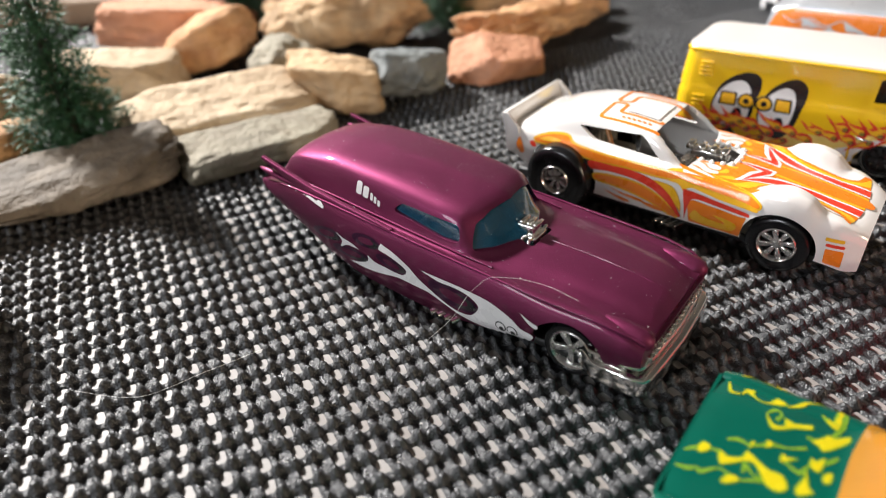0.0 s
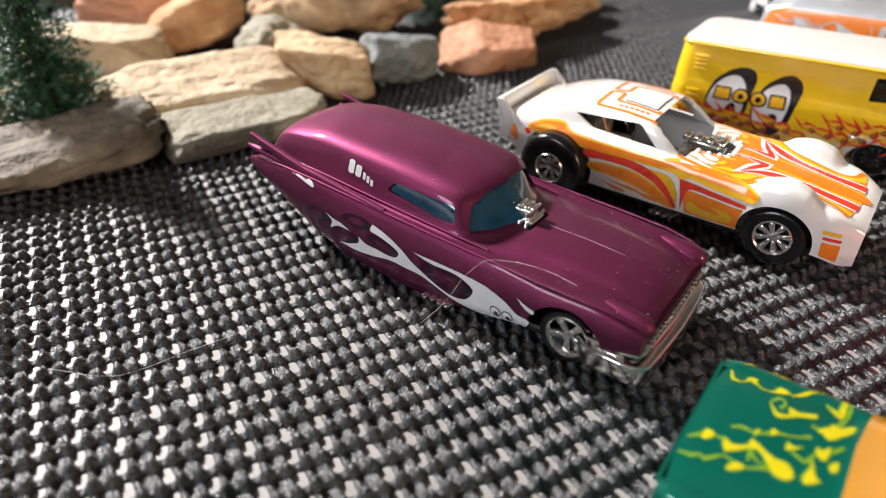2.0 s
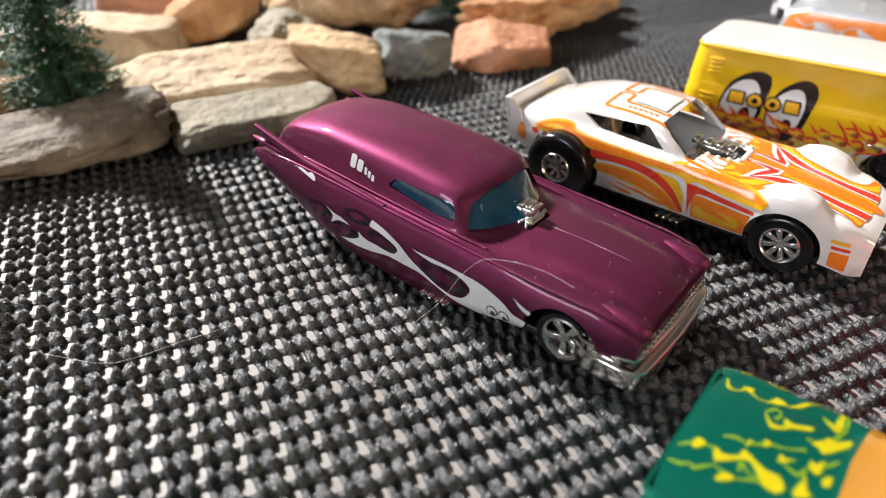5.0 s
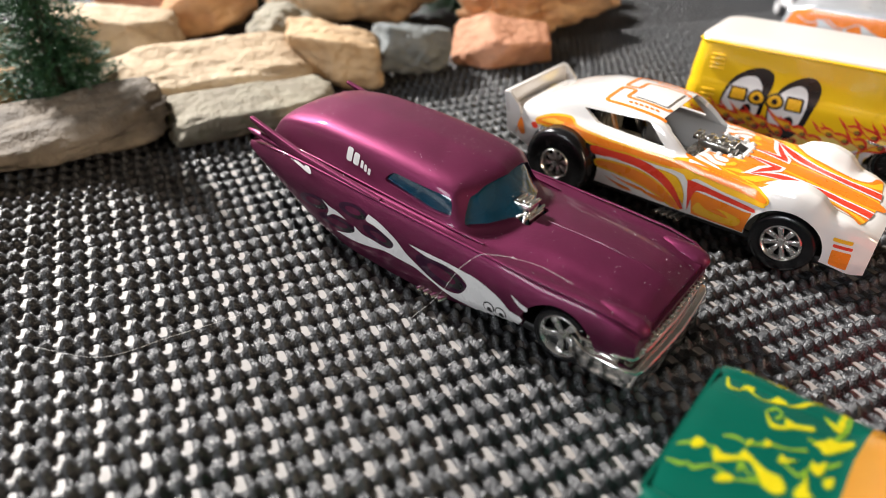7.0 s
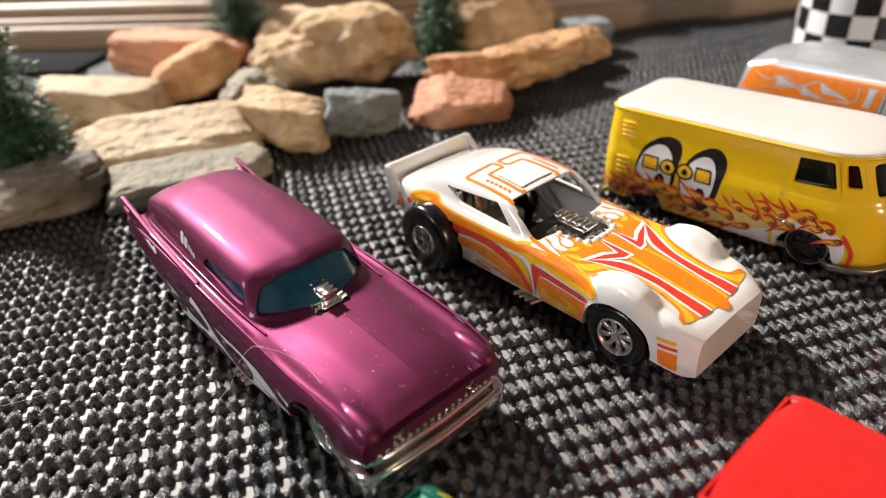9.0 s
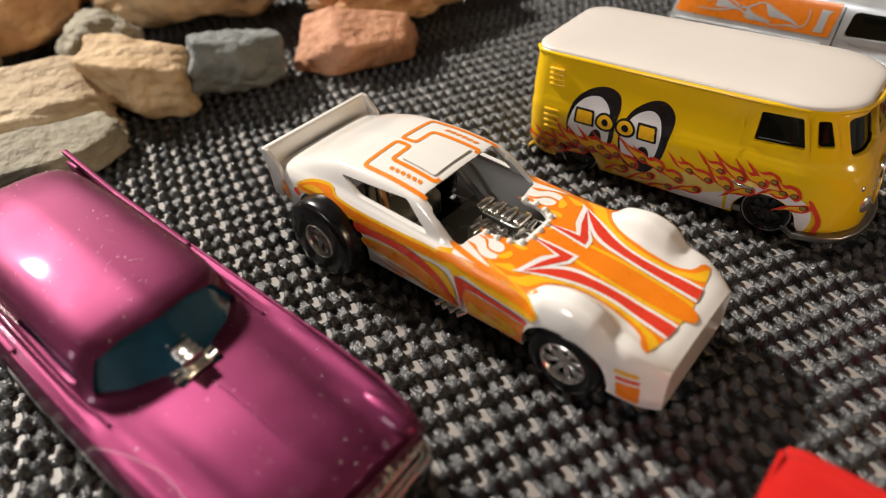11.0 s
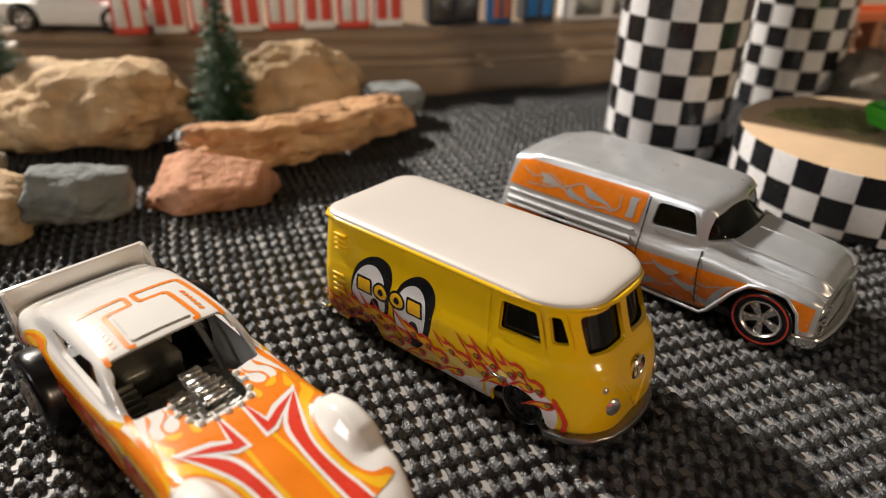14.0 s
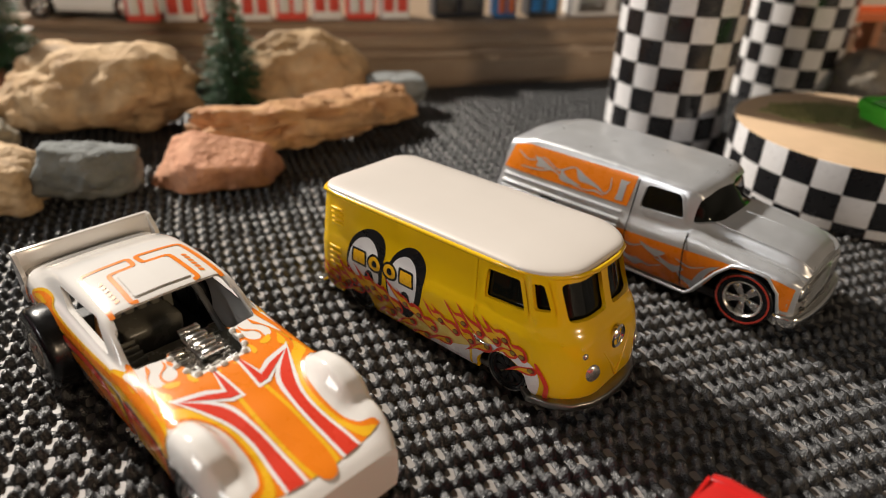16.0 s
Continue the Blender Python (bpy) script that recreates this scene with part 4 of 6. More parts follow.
        for x in (67.0, 21.0):
            wheel(car, x, s * (9.9 if x > 50 else 9.4), 4.7, 4.4, spokes=5, rim=0.74, fat=0.10)
        pipes(car, 41.6, 46.0, s * 13.0, 0.9, 0.62, 4)
    # front bumper and grille
    plan = [(70.8, 13.2), (76.6, 13.2), (78.5, 12.6), (79.2, 11.2), (79.6, 5), (79.8, 0)]
    plan = plan + [(x, -y) for x, y in plan[-2::-1]]
    for z0, z1, grow, name in ((2.2, 5.6, 0.5, "bumper"), (6.7, 7.5, -0.5, "grille_bar")):
        outer = [(x + grow, y * (1 + grow * 0.015)) for x, y in plan]
        inner_line = [(x - 2.6, y * 0.86) for x, y in plan]
        bar = prism(outer + inner_line[::-1], "z", z0, z1)
        bmesh.ops.bevel(bar, geom=[e for e in bar.edges if abs(e.verts[0].co.z - e.verts[1].co.z) < 0.01], offset=0.42, segments=3, affect="EDGES", profile=0.5)
        part(name, bar, CHROME, car, "chrome front bumper wrapping the corners")
    for s in (-1, 1):
        part("bumper_end", box(71.0, 76.2, s * 11.9 - 0.8, s * 11.9 + 0.8, 5.2, 8.0, 0.3, 2), CHROME, car, "chrome corner of the bumper")
    part("grille", box(73.7, 77.6, -10.8, 10.8, 3.0, 8.6, 0.5), CHROME, car, "chrome cast grille")
    for k in range(17):
        part("grille_stud", box(77.3, 78.9, -10.4 + 1.3 * k - 0.32, -10.4 + 1.3 * k + 0.32, 7.5, 8.5, 0.22), CHROME, car)
    for s in (-1, 1):
        part("headlight_brow", lathe([(0.01, -7.0), (1.3, -5.0), (1.75, -2.0), (1.75, 0.6), (1.45, 1.7), (0.8, 2.35), (0.01, 2.6)], 20, "x"), PURPLE, car, "rounded purple brow over the headlights", place(76.3, s * 10.5, 11.0, 0, 6, 0))
    part("hood_crease", joined(*[tube([(58, s * 6.2, 13.62), (66, s * 5.9, 13.4), (73, s * 5.7, 12.75), (76.2, s * 5.3, 11.4)], 0.2, 8) for s in (-1, 1)]), PURPLE, car)
    part("hood_crease", tube([(56.5, 0, 14.25), (66, 0, 14.1), (73.5, 0, 13.3), (77.1, 0, 11.65)], 0.16, 6), PURPLE, car)
    engine(car, 51.9, 0, 12.0, 5.0, 6.4, 4.4)
    floor_pan = box(18, 75, -11.0, 11.0, 1.8, 3.4, 0.4)
    part("chassis", floor_pan, BLACK, car, "black plastic base plate")
    part("seat", joined(box(30, 36, -9, 9, 3, 9, 1), box(34, 36.5, -9, 9, 8, 13, 1)), GREY_PLASTIC, car)


def build_funny_car():
    car = thing("toy_racing_car", place(33.8, 136.0, 0, 0, 0, HEAD), "white toy drag racing coupe with orange and red flames", "toy car", "toy cars parked on the mat")
    rows = [
        (-14.2, [(10.4, 8.2), (11.1, 9.4), (11.4, 11.3), (11.1, 13.2), (10.7, 14.0), (10.1, 14.4), (8, 14.6), (5, 14.7), (0, 14.7)]),
        (-11, [(10.9, 7.2), (11.6, 9.0), (11.9, 11.3), (11.6, 13.5), (11.1, 14.5), (10.4, 15.1), (8.4, 15.7), (5, 15.9), (0, 16)]),
        (-5, [(11.3, 5.2), (11.9, 8.2), (12.1, 11.3), (11.8, 13.8), (11.3, 14.9), (10.6, 15.8), (9.0, 17.9), (5, 18.4), (0, 18.5)]),
        (2, [(11.4, 4.5), (11.9, 8.0), (12.1, 11.3), (11.9, 13.9), (11.4, 15.0), (10.7, 16.0), (9.2, 19.5), (5, 20.2), (0, 20.4)]),
        (10, [(11.4, 4.5), (11.9, 8.0), (12.1, 11.2), (11.9, 13.8), (11.4, 14.9), (10.8, 15.6), (9.3, 19.9), (5, 20.6), (0, 20.8)]),
        (16.5, [(11.4, 4.5), (11.9, 8.0), (12.1, 11.1), (11.9, 13.7), (11.4, 14.7), (10.8, 15.4), (9.4, 19.5), (5, 20.2), (0, 20.4)]),
        (20.5, [(11.4, 4.5), (11.9, 8.0), (12.0, 11.0), (11.8, 13.5), (11.4, 14.5), (10.8, 15.0), (9.8, 17.4), (5, 17.9), (0, 18.0)]),
        (24.5, [(11.4, 4.5), (11.8, 8.0), (11.9, 10.9), (11.7, 13.3), (11.3, 14.3), (10.8, 14.7), (9.2, 14.9), (5, 14.9), (0, 14.9)]),
        (33, [(11.5, 4.6), (11.9, 8.0), (12.0, 10.8), (11.7, 13.0), (11.2, 13.9), (10.4, 14.3), (8.6, 14.6), (5, 14.7), (0, 14.7)]),
        (37.2, [(11.8, 4.8), (12.2, 8.0), (12.3, 11.0), (11.8, 13.2), (11.0, 14.1), (9.9, 14.4), (8.0, 14.4), (5, 14.2), (0, 14.3)]),
        (39.6, [(12.2, 4.9), (12.7, 8.1), (12.8, 11.6), (12.3, 14.5), (11.1, 15.6), (9.4, 15.6), (7.4, 14.3), (5, 13.9), (0, 14.0)]),
        (43.2, [(12.3, 4.9), (12.9, 8.2), (13.0, 11.9), (12.4, 15.1), (11.0, 16.3), (9.2, 16.4), (7.0, 14.3), (5, 13.4), (0, 13.6)]),
        (46.6, [(12.2, 4.8), (12.7, 8.2), (12.8, 11.5), (12.2, 14.4), (10.9, 15.5), (9.2, 15.5), (7.0, 13.5), (5, 12.9), (0, 13.0)]),
        (49.2, [(11.8, 4.6), (12.2, 7.8), (12.2, 10.6), (11.6, 12.7), (10.6, 13.4), (9.2, 13.4), (7.3, 12.7), (5, 12.4), (0, 12.6)]),
        (51.5, [(11.5, 4.3), (11.9, 7.4), (11.9, 10.2), (11.4, 12.1), (10.6, 12.8), (9.3, 12.9), (7.4, 12.3), (5, 12.1), (0, 12.2)]),
        (55, [(10.2, 3.4), (10.6, 6.0), (10.6, 8.8), (10.3, 10.6), (9.8, 11.2), (8.9, 11.4), (7.4, 11.4), (5, 11.4), (0, 11.5)]),
        (56.6, [(9.4, 3.6), (9.7, 5.8), (9.7, 8.2), (9.5, 9.6), (9.1, 10.2), (8.4, 10.5), (7.0, 10.6), (4.8, 10.7), (0, 10.8)]),
    ]
    bm = skin(sections(rows, 120, 61))
    shape = BVHTree.FromBMesh(bm)
    side_window = rounded([(1.6, 18.3), (5.6, 16.0), (19.6, 15.3), (15.2, 19.2)], 0.7)
    hatch = rounded([(19, -9.2), (24.2, -9.6), (25.2, -4.6), (28.8, -4.6), (30.9, -3.2), (30.9, 3.2), (28.8, 4.6), (25.2, 4.6), (24.2, 9.6), (19, 9.2)], 0.9)
    cut = [prism(side_window, "y", -16, 16), slanted((17.2, 20.0), (24.6, 14.9), 8.4, 9.6, 0.9), prism(hatch, "z", 12.0, 19.0)]
    for s in (-1, 1):
        lo, hi = (6, 20) if s > 0 else (-20, -6)
        cut += [prism(disc_points(-0.6, 7.0, 7.9), "y", lo, hi), prism(disc_points(43.4, 5.6, 6.5), "y", lo, hi)]
    part("body", hollow(bm, 0.8, cut), WHITE, car, "glossy white enamel body shell", smooth=38)
    # tail plate
    plate = box(-15.0, -13.9, -11.9, 11.9, 13.2, 17.7, 0.3)
    for v in plate.verts:
        v.co.x -= (v.co.z - 13.2) * 0.22
    part("spoiler", plate, WHITE, car, "upright white tail spoiler")
    for s in (-1, 1):
        fence = prism(rounded([(-16.0, 17.5), (-15.0, 13.2), (-14.6, 9.2), (-12.6, 9.0), (-11.4, 13.6), (-12.0, 15.2), (-14.6, 17.6)], 0.3, 2), "y", s * 11.55 - 0.35, s * 11.55 + 0.35)
        part("tail_fence", fence, WHITE, car, "white end plate of the tail spoiler")
    # prints on both flanks
    for s, view in ((-1, "right"), (1, "left")):
        base = [smooth_loop([(-7.6, 13.4), (-4.6, 15.0), (-0.4, 15.6), (1.6, 14.5), (7.3, 14.0), (14.2, 13.9), (20.7, 13.9), (24.5, 13.4), (20.9, 12.8), (13.6, 12.9), (6.8, 12.5), (2.7, 13.0), (-1.5, 13.6), (-5.2, 13.2)], 4),
                smooth_loop([(21.8, 14.1), (25.8, 14.5), (31.0, 14.1), (36.5, 13.6), (39.0, 12.9), (38.8, 12.1), (35.8, 12.3), (30.5, 12.7), (24.9, 13.3)], 4),
                smooth_loop([(7.2, 9.4), (11.2, 10.0), (16.5, 9.9), (21.2, 8.2), (24.8, 5.4), (24.8, 5.4), (24.0, 4.8), (20.5, 6.4), (16.0, 7.6), (11.0, 8.2), (7.4, 8.4)], 4),
                smooth_loop([(26.7, 9.4), (30.2, 9.6), (36.0, 9.2), (37.4, 9.4), (37.2, 8.0), (36.8, 5.0), (36.8, 5.0), (32.4, 4.9), (27.2, 4.9), (27.2, 4.9)], 3)]
        part("flank_print", print_on([grown(q, 0.42) for q in base[:3]], shape, view, 0.09, 0.8), GOLD, car, "golden rim of the flames")
        part("flank_print", print_on(base, shape, view, 0.13, 0.8), ORANGE, car, "orange flame print")
        gold = [smooth_loop([(-6.4, 13.8), (-4.0, 14.7), (-1.2, 14.5), (-3.6, 13.8)]), smooth_loop([(22.0, 12.5), (24.5, 13.3), (26.4, 12.9), (31.8, 12.3), (38.6, 11.9), (38.4, 11.2), (32.2, 11.4), (26.8, 12.2), (25.4, 11.2), (24.2, 12.2)]),
                smooth_loop([(27.8, 5.5), (34.8, 5.5), (35.8, 7.4), (31.6, 7.9), (34.0, 6.7), (30.0, 6.9), (28.0, 7.8)]), smooth_loop([(18.5, 11.6), (22.4, 9.6), (25.4, 6.2), (25.4, 6.2), (25.0, 8.8), (23.0, 11.4)])]
        part("flank_print", print_on(gold, shape, view, 0.17, 0.8), GOLD, car, "golden flame print")
        red = [smooth_loop([(5.6, 12.2), (10.0, 12.4), (15.1, 12.5), (19.7, 11.5), (23.1, 9.2), (25.6, 5.4), (25.6, 5.4), (25.0, 5.2), (22.8, 7.6), (19.8, 9.6), (15.6, 10.8), (10.3, 11.0), (6.2, 10.6)], 4),
               smooth_loop([(25.2, 11.6), (25.2, 11.6), (27.2, 11.5), (32.3, 10.9), (37.8, 10.4), (37.8, 10.4), (37.6, 9.7), (32.6, 9.9), (28.0, 10.2), (26.8, 9.0), (26.3, 5.2), (26.3, 5.2), (25.9, 8.0)], 4),
               smooth_loop([(-8.6, 12.6), (-7.6, 13.0), (-6.9, 12.2), (-7.8, 11.7)])]
        part("flank_print", print_on(red, shape, view, 0.21, 0.8), RED, car, "red sweeping stripe")
        outline = [lick(22.0, 5.4, 7.0, 1.5, 0.2), lick(18.0, 6.2, 8.0, 1.2, 0.2), lick(15.0, 5.2, 6.0, 1.2, 0.3), smooth_loop([(-12.4, 11.6), (-11.2, 12.9), (-10.0, 10.2), (-11.0, 9.4)]), smooth_loop([(-13.4, 9.6), (-12.8, 11.6), (-12.2, 9.6)])]
        part("flank_print", print_on(outline, shape, view, 0.12, 0.8), ORANGE, car, "fine orange flame outline")
        nose = [rounded([(51.2, 4.8), (54.0, 4.2), (53.9, 7.6), (51.0, 7.8)], 0.3, 2)]
        part("nose_print", print_on(nose, shape, view, 0.10), ORANGE, car, "orange nose panel")
        part("nose_print", print_on([rounded([(50.9, 8.3), (53.8, 8.1), (53.8, 8.7), (50.9, 8.9)], 0.2, 2)], shape, view, 0.12), RED, car, "red nose stripe")
        part("nose_print", print_on([rounded([(50.6, 9.4), (53.5, 9.2), (53.5, 9.9), (50.6, 10.1)], 0.2, 2)], shape, view, 0.12), GOLD, car, "golden nose stripe")
        # bonnet prints, one half each
        def flip(shapes):
            return [[(min(x, 54.3 - 0.012 * y * y), y * s) for x, y in q] for q in shapes]
        wide = [smooth_loop([(33.6, 9.9), (34.6, 10.6), (37.0, 10.8), (38.2, 8.8), (40.5, 7.2), (44.0, 6.4), (48.5, 6.5), (51.2, 7.5), (52.4, 9.4), (54.6, 9.4), (54.6, 9.4), (55.8, 4.0), (55.8, 0.0), (55.8, 0.0), (31.6, 0.0), (31.6, 0.0), (31.6, 3.4), (32.4, 6.4)], 4),
                smooth_loop([(24.5, 8.0), (24.5, 8.0), (26.1, 8.0), (27.3, 8.9), (28.9, 9.2), (30.0, 8.6), (30.0, 7.8), (29.3, 7.8), (28.0, 7.7), (27.0, 6.8), (26.3, 6.2), (25.0, 6.0), (25.0, 6.0), (26.1, 5.8), (27.0, 6.2), (27.6, 7.1), (28.8, 7.5), (29.8, 7.1),
                             (29.8, 6.2), (28.9, 5.5), (27.5, 5.4), (26.3, 5.7), (25.1, 5.2), (24.3, 4.4), (24.3, 4.4), (25.6, 5.1), (27.0, 5.0), (28.1, 4.5), (29.0, 4.2), (30.7, 4.5), (32.0, 4.0), (32.8, 2.9), (35.2, 2.4), (35.2, 4.9), (35.6, 7.5), (34.4, 9.8), (32.3, 10.1), (29.8, 10.0)], 3),
                smooth_loop([(23.4, 10.2), (24.1, 9.5), (28.6, 10.2), (33.0, 10.3), (38.0, 10.4), (37.3, 11.1), (33.0, 11.0), (28.4, 10.9)])]
        part("bonnet_print", print_on(flip(wide), shape, "top", 0.06, 0.9), ORANGE, car, "orange bonnet flames")
        yellow = [smooth_loop([(33.2, 10.2), (34.7, 9.4), (35.9, 8.0), (38.0, 6.2), (42.6, 5.0), (47.5, 5.0), (51.0, 5.7), (53.5, 6.8), (54.2, 8.4), (53.2, 8.9), (51.6, 7.0), (48.5, 6.0), (44.2, 5.9), (40.8, 6.6), (38.0, 8.2), (36.2, 10.4)], 4),
                  smooth_loop([(30.3, 9.5), (31.2, 8.9), (32.3, 8.3), (33.3, 8.5), (33.7, 9.2), (32.7, 9.4), (31.4, 9.5)]), smooth_loop([(29.9, 8.3), (30.2, 7.3), (30.8, 6.2), (31.5, 6.7), (31.2, 7.8)]), smooth_loop([(29.4, 4.4), (31.0, 4.5), (31.9, 4.2), (32.5, 4.4), (32.0, 5.0), (30.9, 5.1)]),
                  smooth_loop([(32.6, 0.0), (32.6, 1.9), (38, 2.2), (44, 2.5), (51.5, 2.4), (55.2, 1.8), (56.2, 0.0), (56.2, 0.0), (32.6, 0.0)], 3)]
        part("bonnet_print", print_on(flip(yellow), shape, "top", 0.10, 0.9), GOLD, car, "golden bonnet flames")
        pale = [smooth_loop([(33.0, 9.2), (33.0, 9.2), (38.0, 3.9), (43.3, 2.8), (50, 2.6), (56.4, 2.6), (56.4, 2.6), (56.4, 5.7), (56.4, 5.7), (52, 5.6), (46.5, 5.1), (42.6, 5.4), (39.2, 6.6)], 4),
                [(30.0, 1.6), (38.6, 1.0), (38.4, 3.0), (33.4, 9.0), (34.6, 4.6), (35.8, 2.9)]]
        part("bonnet_print", print_on(flip(pale), shape, "top", 0.15), PRINT_WHITE, car, "white outline of the red stripe")
        red_top = [smooth_loop([(34.2, 8.5), (34.2, 8.5), (38.3, 4.5), (43.3, 3.3), (50, 3.1), (56.4, 3.1), (56.4, 3.1), (56.4, 5.3), (56.4, 5.3), (52, 5.1), (46.5, 4.6), (42.5, 4.9), (39, 6.1)], 4),
                   [(31.2, 1.9), (38.0, 1.5), (37.8, 2.8), (34.4, 8.2), (35.4, 4.9), (36.6, 2.6)]]
        part("bonnet_print", print_on(flip(red_top), shape, "top", 0.19), RED, car, "red bonnet stripe with a barbed tip")
        # roof lines
        band = [ribbon([(x, y, 0.36) for x, y in ((17.8, 8.5), (12, 8.3), (6.0, 8.05), (5.3, 7.9), (5.0, 7.2), (5.0, 4), (5.0, 1.3), (5.2, 0.75), (5.7, 0.6), (7.1, 0.65), (7.7, 0.85), (7.9, 1.5), (7.9, 3), (7.9, 4.1), (8.1, 4.65), (8.7, 4.85), (12, 5.0), (16.1, 5.2), (16.7, 5.0), (16.9, 4.3))])]
        part("roof_line", print_on(flip(band), shape, "top", 0.08), ORANGE, car, "orange roof outline")
        bars = [rounded([(9.0 + 1.1 * k, 6.2), (9.8 + 1.1 * k, 6.3), (10.0 + 1.1 * k, 7.0), (9.2 + 1.1 * k, 6.9)], 0.15, 1) for k in range(6)]
        part("roof_mark", print_on(flip(bars), shape, "top", 0.08, 0.8), ORANGE, car, "row of small orange bars")
        wheel(car, -0.6, s * 12.1, 7.1, 6.0, spokes=8, rim=0.44, fat=0.055)
        wheel(car, 43.4, s * 10.1, 5.6, 4.2, spokes=8, rim=0.60, fat=0.075)
        pipes(car, 20.6, 24.8, s * 10.5, 2.0, 0.55, 4)
        part("roll_bar", tube([(17.5, s * 8.4, 6), (9, s * 8.2, 13), (5.5, s * 6.0, 18.6)], 0.55), BROWN_PLASTIC if s < 0 else GREY_PLASTIC, car, "slanting roll cage bar")
    part("center_print", print_on([smooth_loop([(32.8, 1.3), (32.8, -1.3), (38, -1.6), (44, -1.9), (51.5, -1.8), (54.8, -1.2), (55.6, 0), (54.8, 1.2), (51.5, 1.8), (44, 1.9), (38, 1.6)])], shape, "top", 0.14), ORANGE, car, "orange middle stripe")
    part("roof_hatch", print_on([rounded([(8.6, -4.0), (15.9, -4.4), (15.9, 4.4), (8.6, 4.0)], 0.5)], shape, "top", 0.25), WHITE, car, "raised white roof hatch")
    studs = [(25.6, -4.9), (27.6, -5.0), (29.5, -4.5), (31.0, -3.6), (31.6, -1.8), (31.6, 0), (31.6, 1.8), (31.0, 3.6), (29.5, 4.5), (27.6, 5.0), (25.6, 4.9)]
    for x, y in studs:
        stud = bmesh.new()
        bmesh.ops.create_uvsphere(stud, u_segments=12, v_segments=8, radius=0.55)
        part("rivet", stud, WHITE, car, "", place(x, y, 14.8))
    engine(car, 25.2, 0, 8.6, 9.0, 8.0, 6.6)
    fins = [box(22.2 + 1.05 * k, 22.85 + 1.05 * k, -4.3, 4.3, 9.6, 12.9 - 0.12 * k, 0.15, 1) for k in range(8)]
    part("cylinder_fins", joined(box(21.9, 30.6, -4.0, 4.0, 8.0, 12.2, 0.4), *fins), CHROME, car, "ribbed dull chrome cylinder block")
    part("chassis", box(-13, 54, -9.6, 9.6, 2.6, 4.4, 0.5), BLACK, car, "black plastic chassis")
    part("engine_bay", box(12.5, 40, -9.4, 9.4, 4.2, 8.0, 0.5), OLIVE_PLASTIC, car)
    for k in range(9):
        part("bay_rib", box(12.6 + 1.3 * k, 13.1 + 1.3 * k, -8.8, -4.8, 8.0, 11.5 - 0.3 * k, 0.15, 1), OLIVE_PLASTIC, car)
    seat = part("seat", box(2, 9, -5.2, 5.2, 4.4, 10, 1.2), OLIVE_PLASTIC, car, "olive grey driver's compartment")
    for k in range(6):
        part("seat_rib", box(2.2, 3.6, -6.6 + 2.2 * k, -5.0 + 2.2 * k, 8, 16.5, 0.4), OLIVE_PLASTIC, seat)


